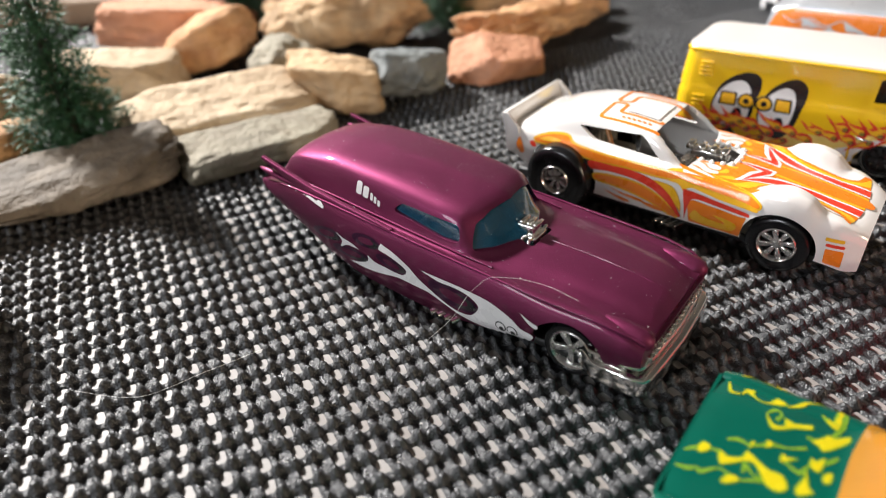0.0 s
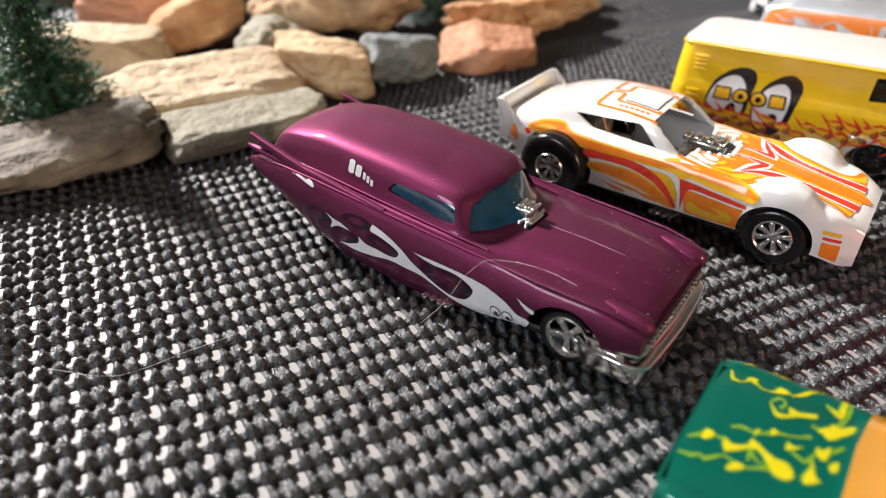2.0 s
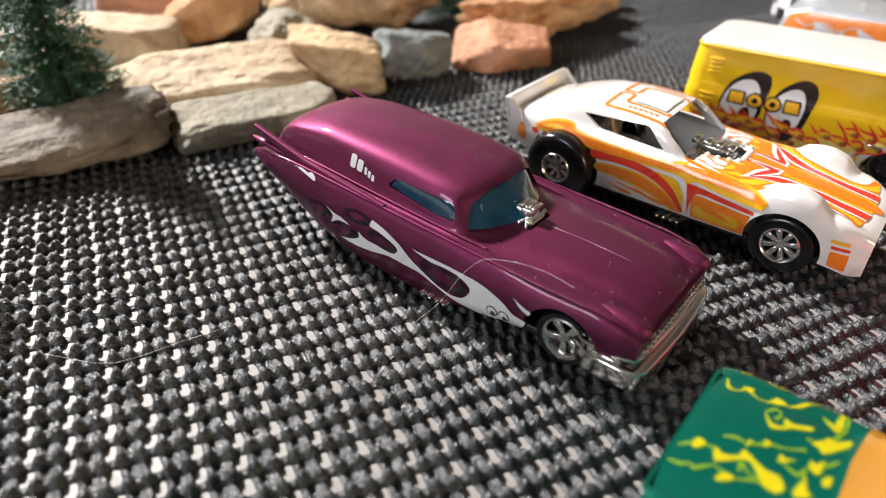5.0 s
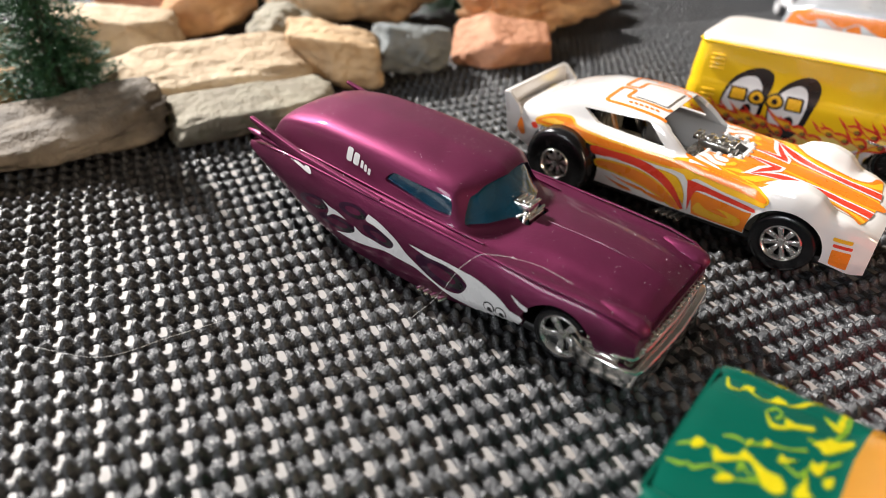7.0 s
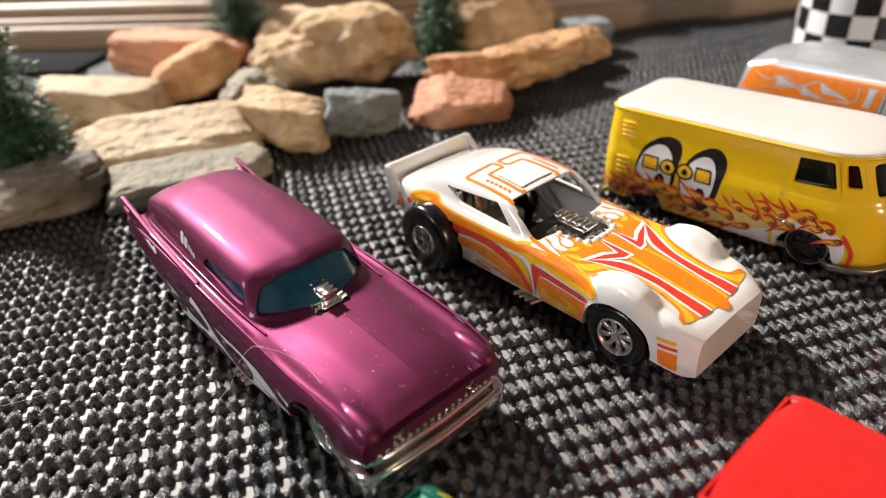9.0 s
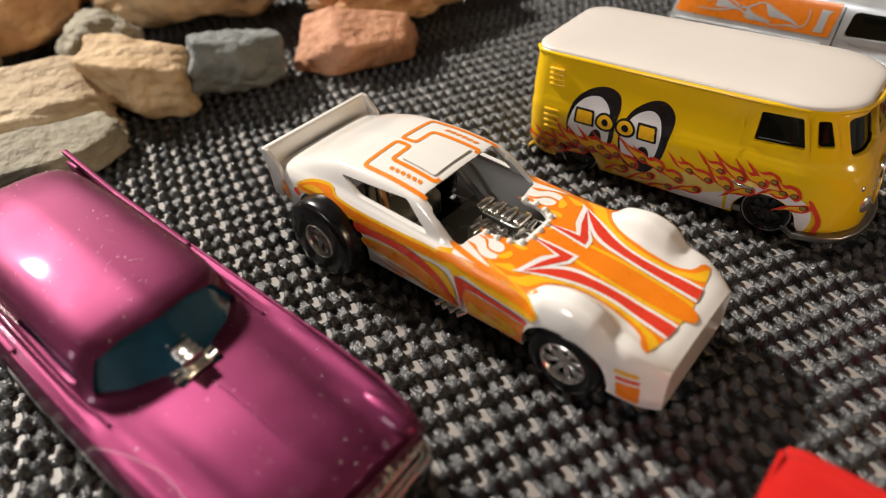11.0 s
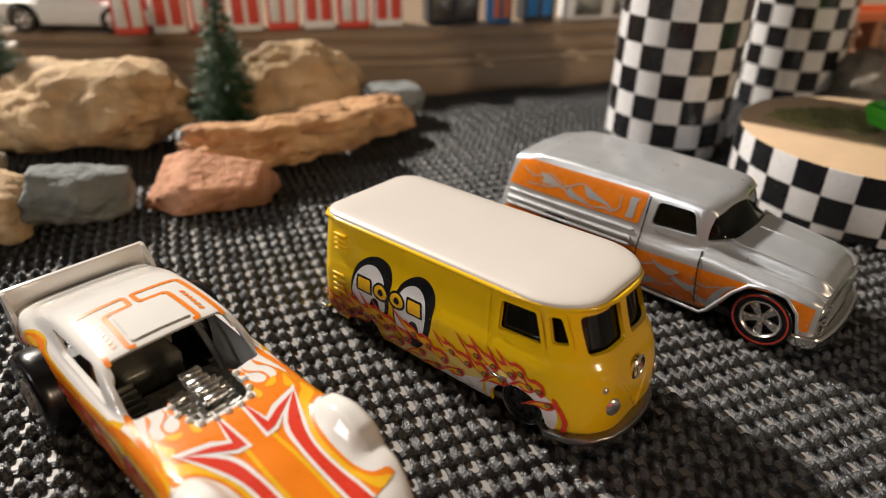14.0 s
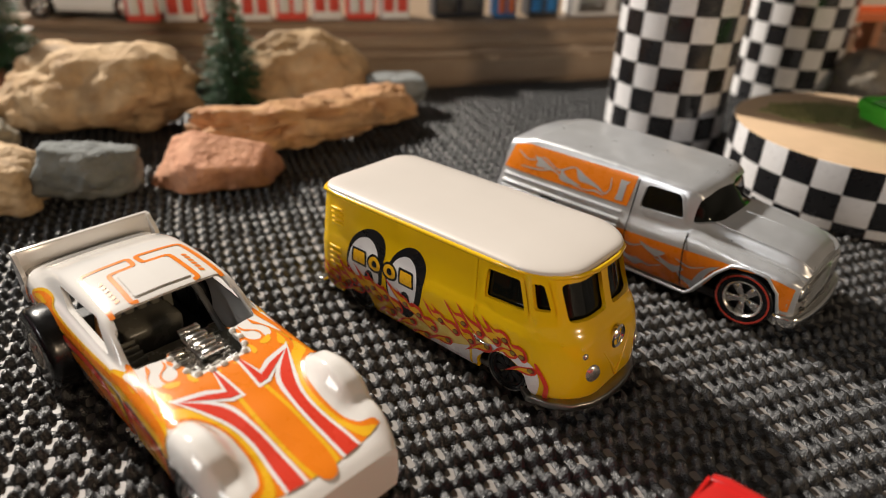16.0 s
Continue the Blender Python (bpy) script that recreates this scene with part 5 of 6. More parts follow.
def build_van():
    car = thing("toy_van", place(79.59, 162.54, 0, 0, 0, HEAD + 1.2) @ Matrix.Translation((-0.6 * MM, -0.8 * MM, -1.25 * MM)) @ pose(0, 0, 0, 0, -1.7, 0) @ Matrix.Diagonal((1, 0.88, 0.975, 1)), "yellow toy panel van with a cream roof and red flames", "toy car", "toy cars parked on the mat")

    def plan(z, x0, x1, w, rf, rr, n=14):
        pts = []
        for cx, cy, r, a0 in ((x1 - rf, w - rf * 0.93, rf, 0), (x0 + rr, w - rr, rr, 90), (x0 + rr, -w + rr, rr, 180), (x1 - rf, -w + rf * 0.93, rf, 270)):
            for k in range(n):
                a = radians(a0 + 90 * k / (n - 1))
                pts.append((cx + r * math.cos(a), cy + (r * 0.93 if r == rf else r) * math.sin(a), z))
        return pts

    levels = [(2.6, -13.0, 46.0, 13.2, 9.6, 4), (4.2, -13.7, 47.1, 13.9, 9.6, 4), (8, -14.0, 47.2, 14.2, 9.6, 4), (13, -13.8, 46.4, 14.2, 9.6, 4), (15.0, -13.5, 45.7, 14.0, 9.6, 4),
              (16.2, -13.6, 45.0, 13.8, 9.6, 4), (20, -13.2, 43.7, 13.55, 9.2, 4), (24.0, -12.7, 42.7, 13.3, 8.8, 4), (24.8, -12.6, 42.6, 13.3, 8.8, 4)]
    top = [(24.7, -12.6, 42.8, 13.35, 9.3, 4.5), (25.2, -12.6, 42.7, 13.25, 9.3, 4.5), (25.6, -12.0, 42.1, 12.6, 9, 4.5), (26.0, -10.0, 39.6, 10.6, 8, 4), (26.2, -7.3, 36.5, 7.5, 6.5, 3.5), (26.3, -2.8, 33, 3.5, 3, 3)]

    def stack(some, rows):
        full = pchip(range(len(some)), np.array(some), np.linspace(0, len(some) - 1, rows))
        bm = bmesh.new()
        rings = [[bm.verts.new(p) for p in plan(*v)] for v in full]
        for a, b in zip(rings, rings[1:]):
            for k in range(len(a)):
                bm.faces.new((a[k - 1], a[k], b[k], b[k - 1]))
        return bm, rings

    lower, rings = stack(levels, 40)
    lower.faces.new(rings[-1])
    bmesh.ops.recalc_face_normals(lower, faces=lower.faces)
    shape = BVHTree.FromBMesh(lower)
    door_window = rounded([(29.1, 17.7), (29.4, 23.0), (35.4, 23.3), (36.8, 18.2)], 0.5)
    vent_window = rounded([(38.2, 18.8), (37.2, 23.2), (38.9, 23.3), (40.5, 18.9)], 0.5)
    cut = [prism(door_window, "y", -16, 16), prism(vent_window, "y", -16, 16)]
    for s in (-1, 1):
        glass = rounded([(s * 1.0, 17.0), (s * 9.9, 17.2), (s * 10.2, 23.5), (s * 1.0, 23.5)][::s], 0.9)
        cut.append(prism(glass, "x", 37.5, 60))
        lo, hi = (7, 20) if s > 0 else (-20, -7)
        cut += [prism(disc_points(33.6, 3.2, 5.4), "y", lo, hi), prism(disc_points(-2.2, 2.6, 5.0), "y", lo, hi)]
    part("body", hollow(lower, 0.7, cut), YELLOW, car, "glossy yellow enamel panel van body", smooth=40)
    roof, rings = stack(top, 22)
    roof.faces.new(rings[-1])
    roof.faces.new(rings[0])
    bmesh.ops.recalc_face_normals(roof, faces=roof.faces)
    part("roof", roof, CREAM, car, "smooth cream white roof", smooth=60)
    glass_levels = [(15.6, -11, 44.0, 12.8, 9.5, 4), (20, -10.6, 42.7, 12.5, 9, 4), (24.4, -10.2, 41.6, 12.2, 8.6, 4)]
    inner, rings = stack(glass_levels, 8)
    inner.faces.new(rings[0]), inner.faces.new(rings[-1])
    bmesh.ops.recalc_face_normals(inner, faces=inner.faces)
    part("window_glass", inner, SMOKE_GLASS, car, "dark smoked plastic windows", smooth=40)
    for s, view in ((-1, "right"), (1, "left")):
        # raised swage lines, seams and louvres
        part("rain_gutter", tube([(-12.4, s * 10.9, 24.5), (-11.2, s * 12.7, 24.5), (-7.0, s * 13.4, 24.5), (10, s * 13.45, 24.5), (30, s * 13.45, 24.5), (35.5, s * 12.9, 24.5), (40.0, s * 10.8, 24.5), (42.4, s * 7.5, 24.5), (43.3, s * 3.6, 24.5), (43.4, 0, 24.5)], 0.42, 8), YELLOW, car, "raised yellow gutter under the roof")
        for x, zt in ((8.4, 23.8), (16.8, 23.8), (27.0, 23.9)):
            deep = 0.18 if x < 20 else 0.28
            line = [rounded([(x - deep, 3.2), (x + deep, 3.2), (x + deep, zt), (x - deep, zt)], 0.1, 1)]
            part("door_seam", print_on(line, shape, view, 0.05 if x < 20 else 0.16), YELLOW, car, "raised door seam")
        part("belt_line", print_on([rounded([(-12, 14.9), (42, 14.9), (42, 15.5), (-12, 15.5)], 0.2, 1)], shape, view, 0.035), YELLOW, car, "raised line along the waist")
        for k in range(4):
            part("louvre", box(-8.6, -5.4, s * 13.75 - 0.3, s * 13.75 + 0.3, 18.3 + 1.05 * k, 18.85 + 1.05 * k, 0.2, 2), YELLOW, car, "raised yellow louvre")
            part("louvre", box(-9.4, -6.2, s * 14.2 - 0.3, s * 14.2 + 0.3, 9.2 + 1.25 * k, 9.8 + 1.25 * k, 0.2, 2), YELLOW, car, "raised yellow louvre")
        frame_w = [ring_of(rounded([(28.3, 16.9), (28.7, 23.6), (35.9, 23.95), (37.6, 17.5)], 0.7), door_window), ring_of(rounded([(37.5, 18.2), (36.6, 23.9), (39.3, 24.0), (41.2, 18.3)], 0.7), vent_window)]
        for quads in frame_w:
            part("window_frame", print_on(quads, shape, view, 0.22, 2.0), YELLOW, car, "raised yellow window surround")
        part("door_handle", tube([(27.9, s * 14.35, 9.6), (28.6, s * 14.75, 9.5), (30.4, s * 14.75, 9.3), (31.0, s * 14.35, 9.2)], 0.3, 8), CHROME, car, "small silver door handle")
        # the pair of big eyes
        def egg(x, z, a, b, k=1.0, n=30):
            return [(x + k * a * math.cos(2 * math.pi * i / n) * (1 - 0.12 * math.sin(2 * math.pi * i / n)), z + k * b * math.sin(2 * math.pi * i / n)) for i in range(n)]
        part("eye_emblem", print_on([smooth_loop([(-4.4, 10.5), (-3.9, 14.4), (-2.6, 17.2), (0.2, 19.6), (3.2, 20.6), (5.6, 19.8), (6.2, 17.4), (5.6, 14), (5.0, 9.5), (2.8, 7.0), (-2.2, 6.6)]),
                                     smooth_loop([(6.4, 10.5), (6.9, 14.4), (8.8, 17.8), (12.0, 20.2), (14.6, 20.2), (16.2, 17.8), (15.6, 13.1), (14.6, 9.0), (12.0, 5.6), (7.8, 6.6)])], shape, view, 0.07), PRINT_BLACK, car, "black outline of two big eyes")
        part("eye_emblem", print_on([smooth_loop([(-4.0, 10.5), (-3.5, 13.6), (-2.2, 16.2), (0.0, 18.0), (2.4, 18.3), (4.0, 16.4), (4.4, 13.4), (4.2, 9.6), (2.4, 7.4), (-2.0, 7.0)]),
                                     smooth_loop([(6.8, 10.4), (7.3, 13.6), (9.0, 16.6), (11.6, 18.2), (13.4, 17.4), (14.2, 14.6), (14.0, 11.6), (13.2, 8.6), (11.6, 6.4), (8.2, 7.0)])], shape, view, 0.11), PRINT_WHITE, car, "white of two big eyes")
        part("eye_emblem", print_on([smooth_loop([(0.2, 8.0), (1.0, 11.2), (2.6, 11.6), (3.2, 8.2), (1.8, 6.8)]), smooth_loop([(9.6, 7.2), (10.6, 10.6), (12.2, 10.6), (12.6, 7.4), (11.2, 6.0)])], shape, view, 0.14), PRINT_BLACK, car, "black pupils of two big eyes")
        blocks = [rounded([(-2.4, 12.5), (0.9, 12.5), (0.8, 15.0), (-2.2, 15.0)], 0.3), egg(3.5, 13.75, 1.55, 1.4), egg(7.5, 13.75, 1.55, 1.4), rounded([(10.2, 12.6), (13.2, 12.6), (13.0, 15.1), (10.2, 15.1)], 0.3)]
        part("emblem_block", print_on([[((x - cx) * 1.28 + cx, (z - 13.75) * 1.34 + 13.75) for x, z in q] for q, cx in zip(blocks, (-0.7, 3.5, 7.5, 11.7))], shape, view, 0.17), PRINT_BLACK, car, "black edge of the emblem blocks")
        part("emblem_block", print_on(blocks, shape, view, 0.20), GOLD, car, "row of yellow blocks across the eyes")
        notch = [egg(3.5, 13.7, 0.65, 0.7), egg(7.5, 13.7, 0.65, 0.7)]
        part("emblem_block", print_on(notch, shape, view, 0.23, 0.7), PRINT_BLACK, car, "dark gaps in the emblem blocks")
        # the low flames
        gen = random.Random(7)
        ground_shape = [smooth_loop([(40.0, 3.4), (40.6, 6.4), (39.4, 9.0), (36.2, 10.0), (31, 9.4), (26, 6.6), (20, 4.4), (15, 3.2), (15, 2.9), (27, 2.9), (28.4, 5.4), (31.2, 8.2), (34.6, 8.6), (37.6, 7.2), (39.0, 3.4)], 4)]
        part("flame_ground", print_on([smooth_loop([(5.5, 3.3), (5.5, 3.3), (8.5, 6.2), (14, 7.6), (22, 8.6), (30, 10.4), (36, 10.9), (36, 10.9), (34, 9.0), (29, 8.0), (27.0, 3.3), (27.0, 3.3), (16, 3.1)], 4)], shape, view, 0.05), PALE_PRINT, car, "pale yellow fading ground of the flames")
        part("flame_ground", print_on(ground_shape, shape, view, 0.08), PRINT_WHITE, car, "white fading ground of the flames")
        reds, darks, golds, olives = [], [], [], []
        for k in range(30):
            x = 40.2 - 1.72 * k
            lo, hi = np.interp(x, [-12, -4, 4, 11, 20, 27, 33, 37, 40.5], [3.0, 5.6, 6.6, 4.4, 4.0, 5.6, 9.2, 9.6, 8.2]), np.interp(x, [-12, -4, 4, 11, 20, 27, 33, 37, 40.5], [4.6, 8.2, 8.4, 8.8, 10.0, 11.2, 12.2, 11.8, 9.0])
            z = lo + (hi - lo) * (k * 0.618 % 1.0)
            long, tall = gen.uniform(5.4, 7.2), gen.uniform(3.2, 4.3)
            up = 1 if (k * 0.618 % 1.0) > 0.3 else -0.75
            lean = gen.uniform(-0.1, 0.2)
            reds.append(lick(x, z, long, tall, lean, 0.8, up))
            golds.append(lick(x - 0.55, z + 0.12 * up, long * 0.64, tall * 0.60, lean, 0.8, up))
            darks.append(oval(x - 1.0, z + 0.06 * up, 0.66, 0.5))
            olives.append(oval(x - 1.1, z + 0.06 * up, 0.44, 0.32))
        part("flame_print", print_on(reds, shape, view, 0.25), RED, car, "red curling flame tongues")
        part("flame_print", print_on(darks, shape, view, 0.35, 0.8), MAROON, car, "dark red inside of the flames")
        part("flame_print", print_on(golds, shape, view, 0.31), GOLD, car, "yellow hearts of the flames")
        part("flame_print", print_on(olives, shape, view, 0.38, 0.8), OLIVE_PRINT, car, "olive dots at the flame roots")
        edge = [(40.9, 3.0), (41.3, 6.0), (39.6, 9.6), (40.3, 9.4), (42.0, 6.2), (41.6, 3.0)]
        part("flame_print", print_on([smooth_loop(edge)], shape, view, 0.2), RED, car, "thin red edge line")
        wheel(car, 33.6, s * 10.6, 4.5, 3.6, TYRE, BLACK, 8, 0.66, STEEL)
        wheel(car, -2.2, s * 10.4, 4.5, 3.6, TYRE, BLACK, 8, 0.66, STEEL)
        glass = bmesh.new()
        bmesh.ops.create_uvsphere(glass, u_segments=20, v_segments=12, radius=1.75)
        for v in glass.verts:
            v.co.x *= 0.45
        part("headlight", glass, RIM_METAL, car, "round silver headlight", place(46.4, s * 7.7, 8.4, 0, 0, s * 30))
        small = bmesh.new()
        bmesh.ops.create_uvsphere(small, u_segments=14, v_segments=10, radius=0.8)
        part("indicator", small, RIM_METAL, car, "small silver indicator", place(45.3, s * 8.7, 11.7))
        swage = [(38.5, s * 13.6, 14.2), (43.0, s * 11.6, 13.9), (45.5, s * 8.0, 13.2), (46.6, s * 4.5, 11.0), (47.15, s * 1.8, 7.5), (47.25, 0, 5.0)]
        part("front_swage", tube(swage, 0.32, 8), YELLOW, car, "raised V line on the nose")
    part("nose_badge", lathe([(1.5, 0), (2.15, 0.1), (2.2, 0.5), (1.9, 0.75), (1.55, 0.5), (1.5, 0)], 28, "x"), CHROME, car, "round silver ring badge", place(46.4, 0, 12.2))
    part("nose_badge", joined(box(0, 0.5, -1.2, 1.2, -0.2, 0.2, 0.1, 1), box(0, 0.5, -0.2, 0.2, -1.4, 1.4, 0.1, 1)), CHROME, car, "bars inside the round badge", place(46.5, 0, 12.2))
    rim_line = [(38.6, 14.2), (42.5, 13.2), (45.6, 10.9), (47.4, 7.5), (48.2, 3.5), (48.4, 0)]
    rim_line = rim_line + [(x, -y) for x, y in rim_line[-2::-1]]
    bumper = prism(rim_line + [(x - 2.2, y * 0.88) for x, y in rim_line[::-1]], "z", 1.5, 2.9)
    bmesh.ops.bevel(bumper, geom=[e for e in bumper.edges if abs(e.verts[0].co.z - e.verts[1].co.z) < 0.01], offset=0.4, segments=3, affect="EDGES", profile=0.5)
    part("front_bumper", bumper, STEEL, car, "silver front bumper")
    part("rear_bumper", box(-15.2, -13.2, -13.6, 13.6, 1.6, 3.2, 0.5, 3), CHROME, car, "silver rear bumper")
    part("base_plate", box(-11.5, 43, -11.6, 11.6, 1.8, 3.4, 0.5), STEEL, car, "grey metal base")


def build_panel_truck():
    car = thing("toy_panel_truck", place(107.85, 204.0, 0, 0, 0, HEAD), "silver toy panel truck with orange flames and red-ringed tyres", "toy car", "toy cars parked on the mat")
    rows = [
        (-5.0, [(11.6, 3.6), (12.6, 5.6), (12.9, 8.5), (12.7, 10.6), (12.5, 11.6), (12.2, 12.8), (11.0, 20.4), (9.8, 21.8), (0, 22.8)]),
        (-2.5, [(12.2, 2.6), (13.2, 5.2), (13.5, 8.8), (13.3, 10.9), (13.0, 11.9), (12.7, 13.2), (11.3, 21.3), (10.0, 22.6), (0, 23.6)]),
        (3, [(12.6, 2.2), (13.6, 5.2), (13.8, 9.0), (13.6, 11.2), (13.2, 12.2), (12.9, 13.6), (11.7, 22.4), (10.7, 23.9), (0, 24.7)]),
        (15, [(12.6, 2.0), (13.6, 5.2), (13.8, 9.0), (13.6, 11.4), (13.2, 12.4), (12.9, 13.8), (11.7, 22.8), (10.7, 24.3), (0, 25.1)]),
        (29, [(12.6, 2.0), (13.6, 5.2), (13.8, 9.0), (13.6, 11.6), (13.2, 12.8), (12.8, 14.0), (11.7, 22.8), (10.7, 24.3), (0, 25.1)]),
        (38, [(12.6, 2.0), (13.6, 5.2), (13.8, 9.0), (13.6, 11.7), (13.1, 13.0), (12.6, 14.2), (11.6, 22.6), (10.6, 24.1), (0, 25.0)]),
        (41.2, [(12.6, 2.0), (13.6, 5.2), (13.8, 9.0), (13.6, 11.8), (13.1, 13.2), (12.4, 14.5), (11.4, 22.2), (10.4, 23.8), (0, 24.9)]),
        (43.2, [(12.6, 2.2), (13.6, 5.2), (13.8, 9.2), (13.6, 12.0), (13.0, 13.6), (12.2, 14.7), (11.0, 18.0), (10.0, 22.4), (0, 24.6)]),
        (45.4, [(12.6, 2.3), (13.6, 5.2), (13.8, 9.2), (13.6, 12.0), (12.9, 13.8), (12.0, 14.8), (10.4, 16.0), (8.8, 18.2), (0, 22.6)]),
        (48.6, [(12.6, 2.4), (13.6, 5.2), (13.8, 9.2), (13.6, 12.1), (12.9, 13.7), (11.8, 14.4), (10.0, 14.7), (8.5, 16.8), (0, 17.8)]),
        (55, [(12.7, 3.2), (13.8, 6.0), (14.0, 9.6), (13.7, 12.3), (12.8, 13.5), (11.4, 13.95), (9.5, 13.5), (8.3, 16.1), (0, 17.3)]),
        (60.5, [(12.6, 4.4), (13.5, 6.6), (13.7, 9.8), (13.3, 12.2), (12.4, 13.2), (11.0, 13.6), (9.1, 13.0), (7.9, 15.4), (0, 16.6)]),
        (63.6, [(12.3, 5.0), (13.0, 7.0), (13.1, 9.6), (12.7, 11.9), (11.8, 12.6), (10.4, 12.8), (8.7, 12.2), (7.4, 14.2), (0, 15.3)]),
        (65.2, [(11.2, 5.4), (11.8, 7.0), (11.8, 9.2), (11.5, 11.2), (10.8, 11.6), (9.6, 11.9), (8.0, 11.3), (6.4, 12.6), (0, 13.4)]),
    ]
    rows = [(x, [(u, z if z < 14 else 14 + (z - 14) * 0.9) for u, z in half]) for x, half in rows]
    bm = skin(sections(rows, 110, 57))
    for v in bm.verts:
        # the tail leans forward towards the roof
        v.co.x += (v.co.z - 13) * 0.17 * min(1.0, max(0.0, (6 - v.co.x) / 8))
    shape = BVHTree.FromBMesh(bm)
    side_window = rounded([(31.5, 16.2), (32.3, 21.3), (39.7, 21.4), (41.2, 16.7)], 1.1)
    cut = [prism(side_window, "y", -16, 16), prism(rounded([(-11.6, 16.2), (-5, 17.3), (0, 17.7), (5, 17.3), (11.6, 16.2), (10.3, 21.2), (5, 22.0), (0, 22.2), (-5, 22.0), (-10.3, 21.2)], 0.7), "x", 41.7, 52)]
    for s in (-1, 1):
        lo, hi = (7, 20) if s > 0 else (-20, -7)
        cut += [prism(rounded([(45.6, 0.5), (50.6, 9.0), (53.2, 12.0), (59.4, 12.0), (61.9, 9.4), (62.8, 5.0), (62.8, 0.5)], 2.0), "y", lo, hi), prism(disc_points(10, 5.0, 6.6), "y", lo, hi)]
    part("body", hollow(bm, 0.55, cut), SILVER, car, "silver metal-flake body with fine scratches", smooth=38)
    inner = [(x, [(a * 0.93, max(b - 0.9, 13.4)) if k < 5 else (a * 0.95, b - 0.6) for k, (a, b) in enumerate(p)]) for x, p in rows[4:10]]
    part("window_glass", skin(sections(inner, 50, 40)), SMOKE_GLASS, car, "smoked plastic window glass")
    for s, view in ((-1, "right"), (1, "left")):
        upper = [rounded([(-4.2, 14.6), (-2.0, 20.4), (2, 21.6), (30.0, 22.2), (28.9, 15.4)], 0.3)]
        part("panel_print", print_on(upper, shape, view, 0.08), ORANGE, car, "orange upper side panel")
        pale = [smooth_loop([(4.2, 19.6), (4.2, 19.6), (7.0, 19.0), (10.2, 17.6), (10.2, 17.6), (7.4, 17.4), (5.0, 17.2), (5.2, 18.4)], 3), smooth_loop([(12.0, 18.4), (12.0, 18.4), (13.6, 17.2), (17.4, 16.3), (17.4, 16.3), (14.4, 15.9), (11.6, 16.2)], 3),
                smooth_loop([(15.4, 19.8), (15.4, 19.8), (17.6, 18.9), (21.4, 17.0), (21.4, 17.0), (18.6, 17.3), (16.6, 17.4)], 3), [(25.8, 16.0), (27.6, 16.1), (27.9, 19.8), (28.6, 20.6), (26.4, 20.6), (26.2, 17.6)],
                ribbon([(-0.6, 19.4, 0.12), (3, 18.2, 0.15), (7, 19.6, 0.12), (11, 18.0, 0.2), (15, 19.8, 0.12), (18, 18.6, 0.2), (21.5, 17.2, 0.3), (23.2, 16.4, 0.15), (24.4, 18.2, 0.12), (24.2, 20.2, 0.1)]),
                ribbon([(1, 16.2, 0.1), (6, 16.6, 0.15), (9.6, 17.6, 0.2), (13, 16.4, 0.15), (18, 15.7, 0.12), (21, 16.3, 0.2), (23.0, 15.9, 0.1)])]
        part("panel_flame", print_on(pale, shape, view, 0.12), SILVER, car, "silver flame on the orange panel")
        lowers = [smooth_loop([(-4, 9.4), (10, 10.0), (28, 10.6), (44, 10.9), (52, 11.3), (60, 11.9), (64.4, 11.0), (64.4, 11.0), (64.3, 6.0), (64.3, 6.0), (63.0, 6.2), (61.9, 9.4), (58, 12.0), (52, 10.6), (49.0, 6.0), (46, 2.6), (46, 2.6), (30, 2.4), (17, 2.4), (16, 7), (10, 10), (4, 7.4), (2, 3.0), (-3.5, 3.4)], 3)]
        part("flank_print", print_on(lowers, shape, view, 0.07), ORANGE, car, "orange lower side panel")
        licks = [smooth_loop([(46.5 - 4.4 * k, 3.6 + 1.9 * (k % 3)), (46.5 - 4.4 * k, 3.6 + 1.9 * (k % 3)), (48.6 - 4.4 * k, 5.2 + 1.9 * (k % 3)), (45.0 - 4.4 * k, 5.3 + 1.9 * (k % 3)), (42.4 - 4.4 * k, 6.4 + 1.7 * (k % 3)), (42.4 - 4.4 * k, 6.4 + 1.7 * (k % 3)), (43.8 - 4.4 * k, 4.7 + 1.9 * (k % 3))], 3) for k in range(9)]
        licks += [ribbon([(48.0 - 4.4 * k, 9.2 - 1.6 * (k % 3), 0.1), (45.0 - 4.4 * k, 8.0 - 1.6 * (k % 3), 0.16), (42.0 - 4.4 * k, 8.8 - 1.6 * (k % 3), 0.1)]) for k in range(9)]
        licks += [smooth_loop([(45.6, 3.0), (45.6, 3.0), (46.6, 6.4), (48.4, 9.2), (51.0, 10.6), (51.0, 10.6), (48.8, 8.0), (47.6, 4.6)], 3)]
        part("arch_trim", tube([(18, s * 13.0, 1.9), (34.8, s * 13.05, 1.7), (45.0, s * 13.1, 1.7), (46.4, s * 13.6, 3.0), (50.4, s * 13.95, 9.0), (53.0, s * 13.9, 11.7), (56, s * 13.9, 12.4), (59.6, s * 13.7, 12.0), (61.9, s * 13.45, 9.4), (62.8, s * 13.0, 5.4)], 0.35, 8), SILVER, car, "silver edge round the wheel arch")
        for k, tongue in enumerate(licks):
            part("flank_flame", print_on([tongue], shape, view, 0.12 + 0.01 * (k % 3)), SILVER, car, "silver flame tongue")
